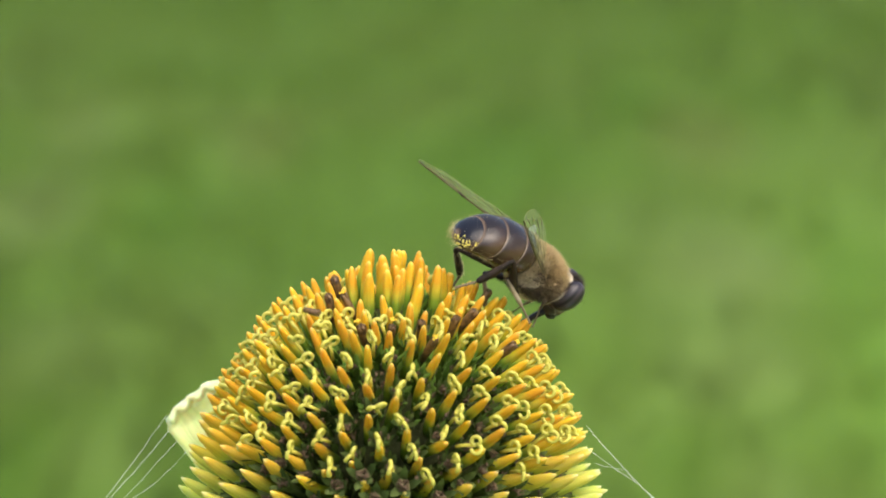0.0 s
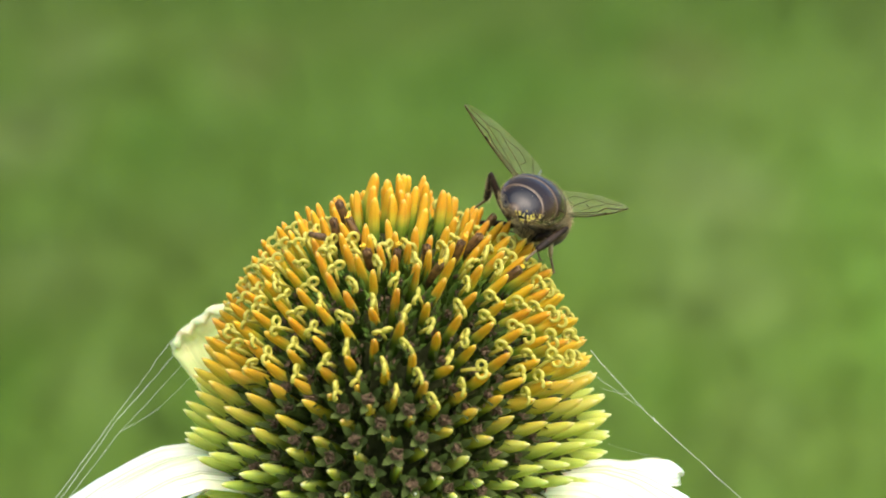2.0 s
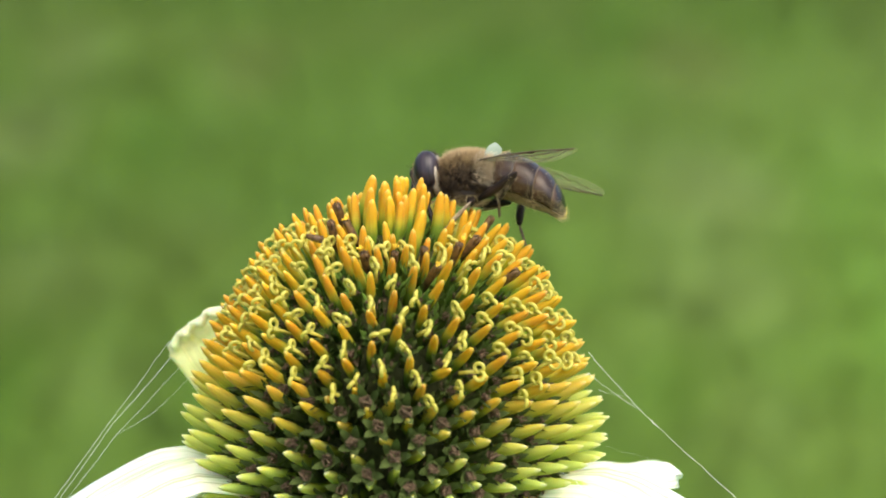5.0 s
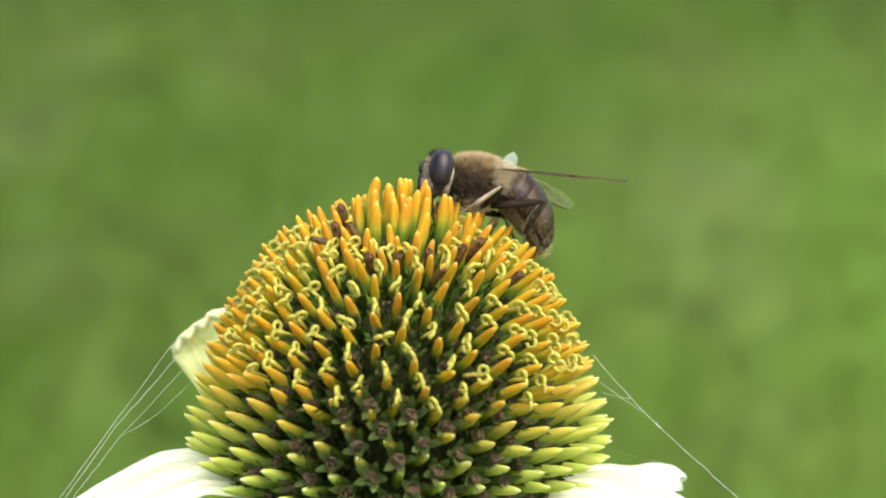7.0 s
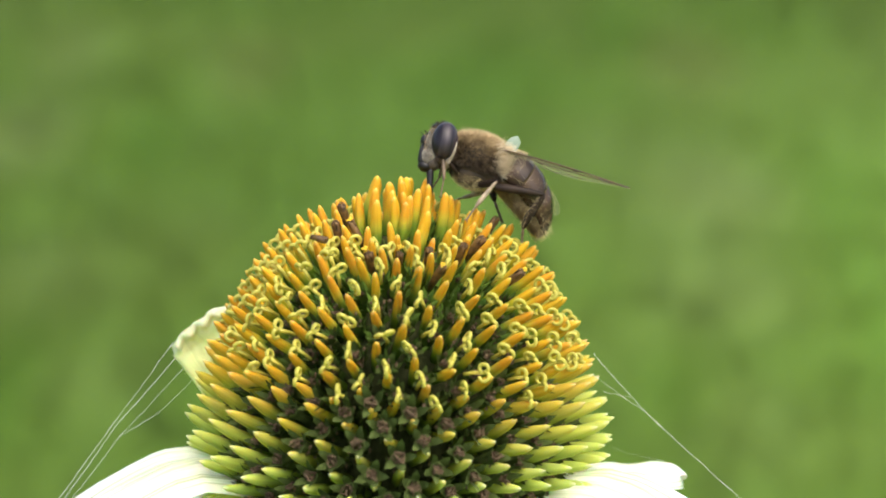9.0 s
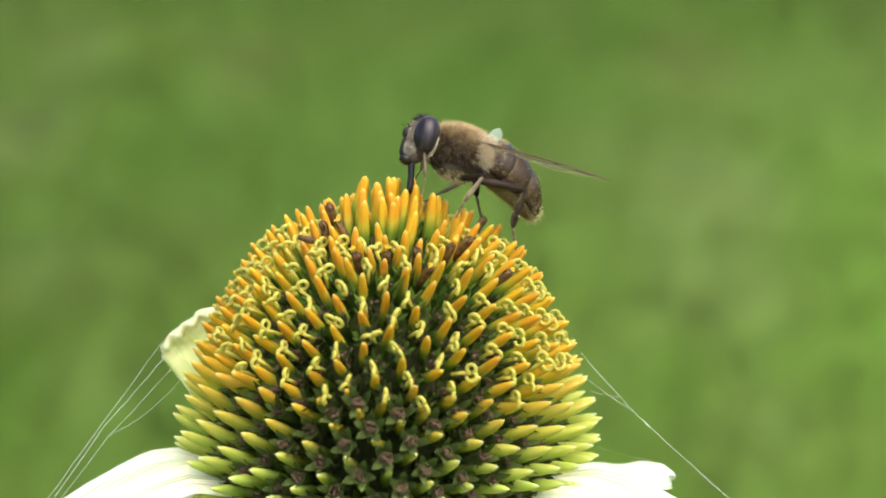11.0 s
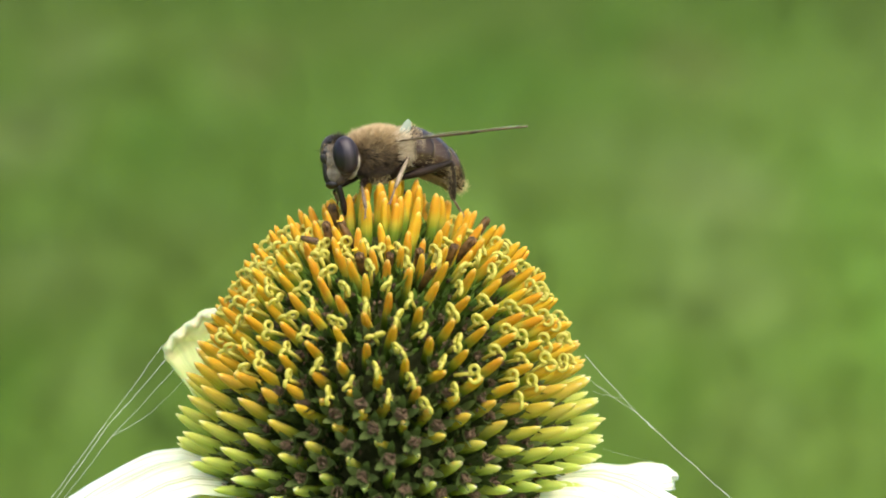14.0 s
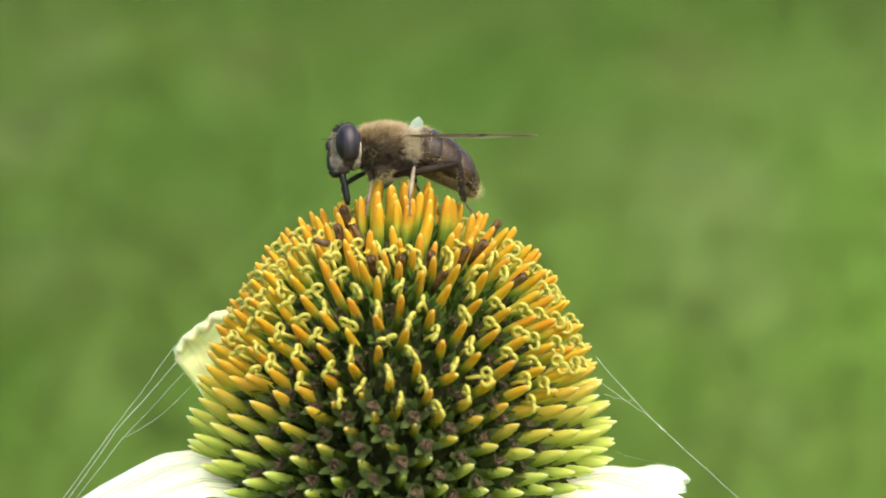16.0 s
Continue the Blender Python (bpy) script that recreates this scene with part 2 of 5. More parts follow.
def wing_material():
    m, n, l, b = material("wing_membrane")
    t = noise_tex(n, l, 700, 3)
    r = ramp(n, [(0.35, (0.36, 0.36, 0.16)), (0.65, (0.72, 0.72, 0.42))])
    l.new(t.outputs["Fac"], r.inputs[0])
    l.new(r.outputs[0], b.inputs["Base Color"])
    b.inputs["Roughness"].default_value = 0.22
    b.inputs["Alpha"].default_value = 0.18
    b.inputs["Specular IOR Level"].default_value = 0.9
    wv = noise_tex(n, l, 1600, 2)
    bump(n, l, b, wv.outputs["Fac"], 1.0, 0.00025)
    clear, glow = n.new("ShaderNodeBsdfTransparent"), n.new("ShaderNodeBsdfTranslucent")
    l.new(r.outputs[0], glow.inputs["Color"])
    veil, both = n.new("ShaderNodeMixShader"), n.new("ShaderNodeMixShader")
    veil.inputs[0].default_value, both.inputs[0].default_value = 0.16, 0.45
    for a, c in ((clear.outputs[0], veil.inputs[1]), (glow.outputs[0], veil.inputs[2]), (b.outputs[0], both.inputs[1]), (veil.outputs[0], both.inputs[2]),
                 (both.outputs[0], n["Material Output"].inputs[0])):
        l.new(a, c)
    return m


def eye_material():
    """Dark glossy compound eye with faint upright bands."""
    m, n, l, b = material("eye")
    tc = n.new("ShaderNodeTexCoord")
    mp = n.new("ShaderNodeMapping")
    mp.inputs["Scale"].default_value = (1700, 500, 60)
    l.new(tc.outputs["Object"], mp.inputs[0])
    t = n.new("ShaderNodeTexNoise")
    t.inputs["Scale"].default_value = 1.0
    t.inputs["Detail"].default_value = 2.0
    l.new(mp.outputs[0], t.inputs["Vector"])
    r = ramp(n, [(0.38, (0.008, 0.006, 0.008)), (0.62, (0.048, 0.036, 0.040))])
    l.new(t.outputs["Fac"], r.inputs[0])
    l.new(r.outputs[0], b.inputs["Base Color"])
    b.inputs["Roughness"].default_value = 0.3
    b.inputs["Specular IOR Level"].default_value = 0.35
    t2 = noise_tex(n, l, 9000, 2)
    bump(n, l, b, t2.outputs["Fac"], 0.3, 0.00003)
    return m


M_SCALE = scale_material()
M_CORE = mottled("cone_core", (0.034, 0.042, 0.012), (0.070, 0.075, 0.026), 900, 0.8, 0.0002, spec=0.12)
M_DISC = mottled("disc_floret", (0.045, 0.064, 0.016), (0.095, 0.125, 0.034), 700, 0.8, 0.0001, spec=0.05)
M_DISC_GREEN = mottled("green_floret", (0.055, 0.115, 0.018), (0.11, 0.19, 0.03), 700, 0.6, 0.0001, spec=0.12)
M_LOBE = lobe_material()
M_CRUMB = mottled("floret_crumb", (0.05, 0.032, 0.018), (0.20, 0.135, 0.08), 1500, 0.7, 0.0001, spec=0.12)
M_CURL = mottled("stigma", (0.40, 0.37, 0.05), (0.60, 0.53, 0.085), 700, 0.5, 0.00006, subsurface=0.2)
M_BROWN = mottled("anther_tube", (0.045, 0.022, 0.008), (0.18, 0.095, 0.022), 1900, 0.5, 0.0001)
M_POLLEN = mottled("pollen", (0.72, 0.42, 0.015), (0.90, 0.62, 0.05), 2200, 0.8, 0.0001)
M_PALE_POLLEN = mottled("pale_pollen", (0.60, 0.47, 0.06), (0.80, 0.68, 0.16), 2200, 0.8, 0.0001)
M_PETAL = petal_material("white_petal")
M_YOUNG = petal_material("young_petal", True)
M_STEM = mottled("stem", (0.06, 0.11, 0.025), (0.11, 0.16, 0.05), 260, 0.6, 0.0003)
M_SILK = mottled("silk", (0.75, 0.77, 0.78), (0.88, 0.88, 0.88), 2000, 0.35)
M_SOIL = lawn_material("lawn_ground", False)
M_GRASS = lawn_material("lawn_grass", True)
M_THORAX = mottled("thorax", (0.030, 0.020, 0.012), (0.085, 0.055, 0.028), 800, 0.6, 0.00008)
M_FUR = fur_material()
M_FRINGE = mottled("fringe", (0.46, 0.34, 0.15), (0.80, 0.66, 0.34), 700, 0.55)
M_TUFT = mottled("tuft", (0.55, 0.44, 0.27), (0.80, 0.70, 0.50), 700, 0.55)
M_FACE = mottled("face", (0.10, 0.082, 0.06), (0.36, 0.31, 0.23), 1100, 0.7, 0.00008)
M_RIM = mottled("eye_rim", (0.28, 0.23, 0.16), (0.50, 0.43, 0.32), 1300, 0.7, 0.0001)
M_CHEEK = mottled("cheek", (0.030, 0.022, 0.016), (0.085, 0.062, 0.042), 900, 0.6, 0.00008)
M_FACE_DARK = mottled("face_stripe", (0.006, 0.005, 0.005), (0.020, 0.016, 0.014), 900, 0.36, spec=0.35)
M_EYE = eye_material()
M_TERGITE = tergite_material("tergite", [(0.30, (0.016, 0.011, 0.010)), (0.54, (0.034, 0.021, 0.015)), (0.74, (0.095, 0.056, 0.031))])
M_LAST_TERGITE = tergite_material("last_tergite", [(0.38, (0.008, 0.008, 0.011)), (0.60, (0.020, 0.015, 0.014)), (0.74, (0.09, 0.052, 0.028))])
M_BELLY = mottled("belly", (0.06, 0.04, 0.022), (0.20, 0.14, 0.08), 650, 0.5, 0.0001)
M_LEG = mottled("leg_dark", (0.010, 0.007, 0.005), (0.036, 0.022, 0.014), 900, 0.55, 0.00005, spec=0.2)
M_LEG_BROWN = mottled("leg_brown", (0.08, 0.054, 0.032), (0.22, 0.15, 0.085), 900, 0.5, 0.00005)
M_LEG_PALE = mottled("leg_pale", (0.17, 0.125, 0.07), (0.40, 0.31, 0.20), 900, 0.5, 0.00005)
M_WING = wing_material()
M_VEIN = mottled("vein", (0.040, 0.024, 0.009), (0.12, 0.075, 0.028), 900, 0.4)
M_CALYPTER = mottled("calypter", (0.46, 0.58, 0.48), (0.62, 0.72, 0.62), 600, 0.85)
M_CALYPTER.node_tree.nodes["Principled BSDF"].inputs["Alpha"].default_value = 0.42
M_SCUTELLUM = mottled("scutellum", (0.16, 0.10, 0.045), (0.34, 0.23, 0.11), 700, 0.5, 0.00006)


# ---- mesh tools (all in millimetres, scaled when linked) ----
class Soup:
    """A growing list of vertices and faces."""

    def __init__(self):
        self.v, self.f, self.uv = [], [], []

    def add(self, v, f):
        o = len(self.v)
        self.v.extend(v)
        self.f.extend([tuple(i + o for i in q) for q in f])

    def mesh(self, name, mats, smooth=True, k=MM):
        me = bpy.data.meshes.new(name)
        me.from_pydata([(x * k, y * k, z * k) for x, y, z in self.v], [], self.f)
        for m in mats if isinstance(mats, (list, tuple)) else [mats]:
            me.materials.append(m)
        me.polygons.foreach_set("use_smooth", [smooth] * len(me.polygons))
        me.update()
        return me


def part(name, me, parent, m=None, label="", kind=""):
    ob = new(name, me)
    ob.parent = parent
    if m is not None:
        ob.matrix_basis = m
    return tagged(ob, label=label, kind=kind)


def rings(loops, caps=True):
    """Faces over a stack of equal closed loops of points."""
    k = len(loops[0])
    v = [p for lp in loops for p in lp]
    f = []
    for i in range(len(loops) - 1):
        for j in range(k):
            a, b = i * k + j, i * k + (j + 1) % k
            f.append((a, b, b + k, a + k))
    if caps:
        f.append(tuple(range(k - 1, -1, -1)))
        f.append(tuple(range(len(v) - k, len(v))))
    return v, f


def tube(points, radii, sides=6):
    """A round tube along points."""
    pts = [Vector(p) for p in points]
    loops, side = [], None
    for i, p in enumerate(pts):
        d = (pts[min(i + 1, len(pts) - 1)] - pts[max(i - 1, 0)]).normalized()
        if side is None:
            side = d.orthogonal().normalized()
        side = (side - d * side.dot(d)).normalized()
        up = d.cross(side)
        r = radii[i] if isinstance(radii, (list, tuple)) else radii
        loops.append([tuple(p + (side * math.cos(a) + up * math.sin(a)) * r)
                      for a in (2 * math.pi * j / sides for j in range(sides))])
    return rings(loops)


def egg(c, r, nu=20, nv=14, wob=0.0, freq=1.0):
    """An ellipsoid with its poles along x, gently uneven."""
    loops = []
    for i in range(nv + 1):
        th = math.pi * min(max(i / nv, 0.012), 0.988)
        lp = []
        for j in range(nu):
            a = 2 * math.pi * j / nu
            d = Vector((-math.cos(th), math.sin(th) * math.cos(a), math.sin(th) * math.sin(a)))
            q = 1 + wob * noise.noise(d * freq)
            lp.append((c[0] + d.x * r[0] * q, c[1] + d.y * r[1] * q, c[2] + d.z * r[2] * q))
        loops.append(lp)
    return rings(loops)


def table(x, rows, col):
    return float(np.interp(x, [r[0] for r in rows], [r[col] for r in rows]))


# ---- the lawn ----
def build_lawn():
    s = Soup()
    for i in range(41):
        for j in range(41):
            x, y = ((abs(q) ** 3) * (1 if q > 0 else -1) * 400 for q in (i / 20 - 1, j / 20 - 1))
            s.v.append((x, y, 0.012 * noise.noise((x * 0.8, y * 0.8, 0)) if abs(x) < 60 and abs(y) < 60 else 0))
    for i in range(40):
        for j in range(40):
            a = i * 41 + j
            s.f.append((a, a + 41, a + 42, a + 1))
    tagged(new("ground", s.mesh("ground", M_SOIL, k=1.0)), label="mown green lawn with thin and worn patches", category="lawn", kind="structure")
    rng = np.random.default_rng(4)
    count = 300000
    x, y = rng.uniform(-3.2, 3.2, count), rng.uniform(-1.6, 5.6, count)
    # thinner in worn patches and away from the flower bed
    dens = np.array([0.75 + 0.12 * noise.noise((p * 4, q * 4, 3.0)) for p, q in zip(x, y)])
    edge = np.clip((3.6 - np.hypot(x, y - 2.0)) / 1.6, 0, 1)
    keep = rng.uniform(0, 1, count) < np.clip(dens + 0.35, 0.12, 1) * edge
    x, y = x[keep], y[keep]
    n = len(x)
    h = rng.uniform(0.012, 0.028, n)
    a = rng.uniform(0, 2 * np.pi, n)
    w = rng.uniform(0.0012, 0.0026, n)
    lx, ly = rng.normal(0, 0.014, n), rng.normal(0, 0.014, n)
    g = np.array([0.012 * noise.noise((p * 0.8, q * 0.8, 0)) for p, q in zip(x, y)]) - 0.004
    dx, dy = np.cos(a) * w, np.sin(a) * w
    v = np.stack([
        np.stack([x - dx, y - dy, g], 1), np.stack([x + dx, y + dy, g], 1),
        np.stack([x + dx * 0.8 + lx * 0.4, y + dy * 0.8 + ly * 0.4, g + h * 0.6], 1),
        np.stack([x - dx * 0.8 + lx * 0.4, y - dy * 0.8 + ly * 0.4, g + h * 0.6], 1),
        np.stack([x + lx, y + ly, g + h], 1)], 1).reshape(-1, 3)
    base = np.arange(n) * 5
    f = [(int(b), int(b) + 1, int(b) + 2, int(b) + 3) for b in base] + [(int(b) + 3, int(b) + 2, int(b) + 4) for b in base]
    me = bpy.data.meshes.new("grass")
    me.from_pydata(v.tolist(), [], f)
    me.materials.append(M_GRASS)
    tagged(new("grass", me), label="short green grass blades of the lawn", category="grass", kind="stuff")


# ---- the coneflower ----
LEAN = 2.688
H0 = 620 / math.cos(radians(LEAN))
ROOT = (-0.620 * math.tan(radians(LEAN)), 0.0, 0.0)
GOLDEN = 2.4008158
PHASE = 4.5395
# scale number, radius and height of its tip, its rise over the level, its length
CONE = [
    (0, 0.50, 14.9, 89, 4.8), (14, 3.0, 14.7, 84, 4.7), (17, 3.35, 14.3, 82, 4.8), (22, 4.6, 13.0, 76, 5.2), (50, 7.24, 12.01, 62, 5.4), (80, 10.17, 10.95, 52, 5.5),
    (110, 12.67, 8.50, 44, 5.4), (145, 14.34, 5.98, 37, 5.4), (180, 15.65, 3.66, 33, 5.8), (215, 16.41, 1.53, 30, 6.6), (250, 16.64, 0.07, 29, 7.4),
    (290, 17.29, -2.63, 25, 8.1), (330, 17.77, -5.29, 19, 8.4), (370, 17.25, -7.54, 12, 8.1), (410, 16.88, -10.42, 6, 7.0), (440, 16.74, -13.05, 2, 6.5),
]
# how the cone departs from round: scale number; radius by cos, sin, cos of twice the turn; height by cos, sin; turn by cos, sin
UNEVEN = [
    (40, 0.14, -0.14, 0.26, 0.03, 0.52, -0.79, -0.35),
    (150, 0.36, 0.42, -0.86, -0.21, -0.62, -0.35, 0.09),
    (260, 0.30, 0.34, -0.12, -0.21, -0.30, -0.34, -0.40),
    (380, 0.54, 0.23, 0.67, 1.11, 0.27, -0.58, -1.54),
]


def cone_at(n, shift=0.0):
    """Tip, direction and length of scale n; shift moves it up the cone by so many scales."""
    m = max(n - shift, 0)
    r, z, el, ln = (table(m, CONE, c) for c in (1, 2, 3, 4))
    a = -n * GOLDEN + PHASE
    u = [table(m, UNEVEN, c) for c in range(1, 8)]
    c, s = math.cos(a), math.sin(a)
    r += u[0] * c + u[1] * s + u[2] * (2 * c * c - 1)
    z += u[3] * c + u[4] * s
    a += (u[5] * c + u[6] * s) / 10
    el -= 3 * c * min(m / 60, 1)
    d = Vector((math.cos(radians(el)) * math.cos(a), math.cos(radians(el)) * math.sin(a), math.sin(radians(el))))
    return Vector((r * math.cos(a), r * math.sin(a), z)), d, ln, a


def stand(p, d, spin=0.0, k=(1, 1, 1)):
    """A pose with its z along d at the point p (mm over the flower's centre), in the flower's space."""
    q = d.to_track_quat("Z", "X").to_matrix().to_4x4()
    return Matrix.Translation(((p[0]) * MM, (p[1]) * MM, (p[2] + H0) * MM)) @ q @ Matrix.Rotation(spin, 4, "Z") @ Matrix.Diagonal((*k, 1))


def stand_up(p, d, k):
    """As stand(), with the x axis turned towards the top of the flower."""
    x = (Vector((0, 0, 1)) - d * d.z)
    if x.length < 0.2:
        x = Vector((-p[0], -p[1], 0)) - d * d.dot(Vector((-p[0], -p[1], 0)))
    x = x.normalized()
    m = Matrix((x, d.cross(x), d)).transposed().to_4x4()
    return Matrix.Translation((p[0] * MM, p[1] * MM, (p[2] + H0) * MM)) @ m @ Matrix.Diagonal((*k, 1))


def scale_mesh(bend, width, blunt):
    """One keeled scale, 1 mm long, to be stretched; blunt high on the cone, sharp low on it."""
    prof = [(0.0, 0.98), (0.35, 1.02), (0.62, 0.98), (0.84, 0.80), (0.955, 0.51), (1.0, 0.16)] if blunt else \
        [(0.0, 1.32), (0.35, 1.22), (0.60, 1.06), (0.80, 0.84), (0.93, 0.52), (1.0, 0.10)]
    loops = []
    for z, w in prof:
        off = bend * z * z
        lp = []
        for j in range(6):
            a = 2 * math.pi * j / 6
            keel = 1.2 if j == 3 else 0.9
            lp.append((math.cos(a) * w * width * (1.0 if blunt else 1.08) * keel + off, math.sin(a) * w * width, z))
        loops.append(lp)
    s = Soup()
    s.add(*rings(loops))
    return along(s.mesh("cone_scale", M_SCALE), [p[2] for p in s.v])


def along(me, shares):
    """Notes for every corner how far along its scale it lies."""
    lay = me.uv_layers.new(name="uv")
    for lp in me.loops:
        lay.data[lp.index].uv = (0.5, shares[lp.vertex_index])
    return me


def curl_mesh(seed):
    """A stigma: a short stalk that splits in two branches rolled back into rings."""
    rng = random.Random(seed)
    s = Soup()
    s.add(*tube([(0, 0, -1.8), (0.05, 0, -0.9), (0, 0, 0)], [0.15, 0.15, 0.17], 6))
    for side in (1, -1):
        R = rng.uniform(0.34, 0.43)
        turn = rng.uniform(4.6, 6.4) if side > 0 else rng.uniform(2.6, 6.2)
        yaw = rng.uniform(-0.5, 0.5) + (0 if side > 0 else math.pi)
        pts, rad = [], []
        for i in range(12):
            a = turn * i / 11
            x = R * (1 - math.cos(a)) * 0.95
            z = R * math.sin(a) + 0.05
            y = 0.24 * i / 11 * side
            pts.append((x * math.cos(yaw) - y * math.sin(yaw), x * math.sin(yaw) + y * math.cos(yaw), z))
            rad.append(0.185 - 0.03 * i / 11)
        s.add(*tube(pts, rad, 6))
    return s.mesh("stigma", M_CURL)


def disc_mesh(seed, mat, spread):
    """A disc floret: a short tube, a star of five pointed folded lobes and a withered brown middle."""
    rng = random.Random(seed)
    s = Soup()
    s.add(*rings([[(r * math.cos(a), r * math.sin(a), z) for a in (2 * math.pi * j / 7 for j in range(7))]
                  for r, z in ((0.40, -2.4), (0.52, -0.8), (0.60, 0.0), (0.44, 0.0), (0.40, -0.35))]))
    for i in range(5):
        a = 2 * math.pi * (i + rng.uniform(-0.15, 0.15)) / 5
        u, w, up = Vector((math.cos(a), math.sin(a), 0)), Vector((-math.sin(a), math.cos(a), 0)), Vector((0, 0, 1))
        out, high = rng.uniform(1.05, 1.45) * spread, rng.uniform(0.75, 1.35)
        foot, mid = u * 0.50, u * (0.5 + (out - 0.5) * 0.5) + up * high * 0.55
        pts = [foot - w * 0.32, foot + w * 0.32, mid - w * 0.25 + up * 0.07, mid + w * 0.25 + up * 0.07, u * out + up * high,
               foot + u * 0.10 - up * 0.12, mid + u * 0.06 - up * 0.10]
        s.add([tuple(p) for p in pts], [(0, 5, 6, 2), (5, 1, 3, 6), (2, 6, 4), (6, 3, 4), (0, 2, 3, 1), (2, 4, 3)])
    first = len(s.f)
    # the withered stamens: one crumpled strand
    pts = [(rng.uniform(-0.42, 0.42), rng.uniform(-0.42, 0.42), rng.uniform(-0.3, 0.75)) for i in range(26)]
    s.add(*tube(pts, [rng.uniform(0.03, 0.085) for i in range(26)], 5))
    me = s.mesh("disc_floret", [mat, M_CRUMB], smooth=False)
    for k, f in enumerate(me.polygons):
        f.material_index = int(k >= first)
    return me


def tube_mesh():
    """A spent brown anther tube: thick, a little bent, its five teeth closed over the mouth."""
    s = Soup()
    s.add(*tube([(0, 0, -3.4), (0.05, 0, -1.8), (0.1, 0.03, -0.9), (0.13, 0.04, -0.25), (0.12, 0.04, 0.06)], [0.30, 0.40, 0.46, 0.43, 0.30], 8))
    for i in range(5):
        a = 2 * math.pi * i / 5
        s.add(*tube([(0.12 + 0.36 * math.cos(a), 0.36 * math.sin(a), -0.5), (0.13 + 0.34 * math.cos(a), 0.34 * math.sin(a), 0.05),
                     (0.13 + 0.12 * math.cos(a), 0.12 * math.sin(a), 0.30)], [0.12, 0.13, 0.05], 5))
    return s.mesh("anther_tube", M_BROWN)


def pollen_mesh():
    s = Soup()
    rng = random.Random(8)
    for i in range(9):
        c = (rng.gauss(0, 0.22), rng.gauss(0, 0.22), rng.uniform(-0.1, 0.3))
        s.add(*egg(c, (rng.uniform(0.10, 0.2),) * 3, 6, 4, 0.4, 5))
    return s.mesh("pollen_clump", M_POLLEN)


def petal_mesh(path, width, ribs=3, curl=0.0, tip_notch=0.5, wave=0.0, seed=0, cols=17, mat=None, blunt=False, taper=0.82):
    """A ray petal along path [(out, up)], with ribs, a notched tip and a thickness of its own."""
    pts = [Vector((p[0], 0, p[1])) for p in path]
    seg = [0.0]
    for a, b in zip(pts, pts[1:]):
        seg.append(seg[-1] + (b - a).length)
    rows_n = 34
    top, under, uv = [], [], []
    for i in range(rows_n + 1):
        t = i / rows_n
        d = t * seg[-1]
        x = float(np.interp(d, seg, [p.x for p in pts]))
        z = float(np.interp(d, seg, [p.z for p in pts]))
        x2 = float(np.interp(d + 0.4, seg, [p.x for p in pts]))
        z2 = float(np.interp(d + 0.4, seg, [p.z for p in pts]))
        x1 = float(np.interp(max(d - 0.4, 0), seg, [p.x for p in pts]))
        z1 = float(np.interp(max(d - 0.4, 0), seg, [p.z for p in pts]))
        dirv = Vector((x2 - x1, 0, z2 - z1)).normalized()
        nor = Vector((-dirv.z, 0, dirv.x))
        w = width * (0.42 + 0.58 * math.sin(min(t * 2.1, math.pi / 2))) * (1.0 if t < 0.8 else math.sqrt(max(1 - ((t - 0.8) / 0.2) ** 2 * taper, 0.02)))
        for j in range(cols):
            q = 2 * j / (cols - 1) - 1
            h = 0.24 * math.cos(q * math.pi * ribs) + curl * q * q * width * 0.5
            h += wave * noise.noise((q * 1.6 + seed, t * 5, seed * 1.7)) * (0.3 + t)
            back = tip_notch * (0.5 + 0.5 * math.cos(q * math.pi * 3)) * (t ** 6)
            p = Vector((x, 0, z)) + nor * h - dirv * back + Vector((0, q * w / 2, 0))
            th = 0.16 * (1 - abs(q) ** 3 * 0.7) if not blunt else 0.20 + 0.14 * max(abs(q), t) ** 4
            top.append(tuple(p + nor * th))
            under.append(tuple(p - nor * th))
            uv.append((q * 0.5 + 0.5, t))
    n = (rows_n + 1) * cols
    f = []
    for i in range(rows_n):
        for j in range(cols - 1):
            a = i * cols + j
            f.append((a, a + cols, a + cols + 1, a + 1))
            f.append((a + n, a + 1 + n, a + cols + 1 + n, a + cols + n))
    edge = [j for j in range(cols)] + [i * cols + cols - 1 for i in range(1, rows_n + 1)] + \
           [rows_n * cols + j for j in range(cols - 2, -1, -1)] + [i * cols for i in range(rows_n - 1, 0, -1)]
    for a, b in zip(edge, edge[1:] + edge[:1]):
        f.append((a, b, b + n, a + n))
    s = Soup()
    s.v, s.f = top + under, f
    me = s.mesh("petal", mat or M_PETAL)
    lay = me.uv_layers.new(name="uv")
    uv2 = uv + uv
    for lp in me.loops:
        lay.data[lp.index].uv = uv2[lp.vertex_index]
    return me


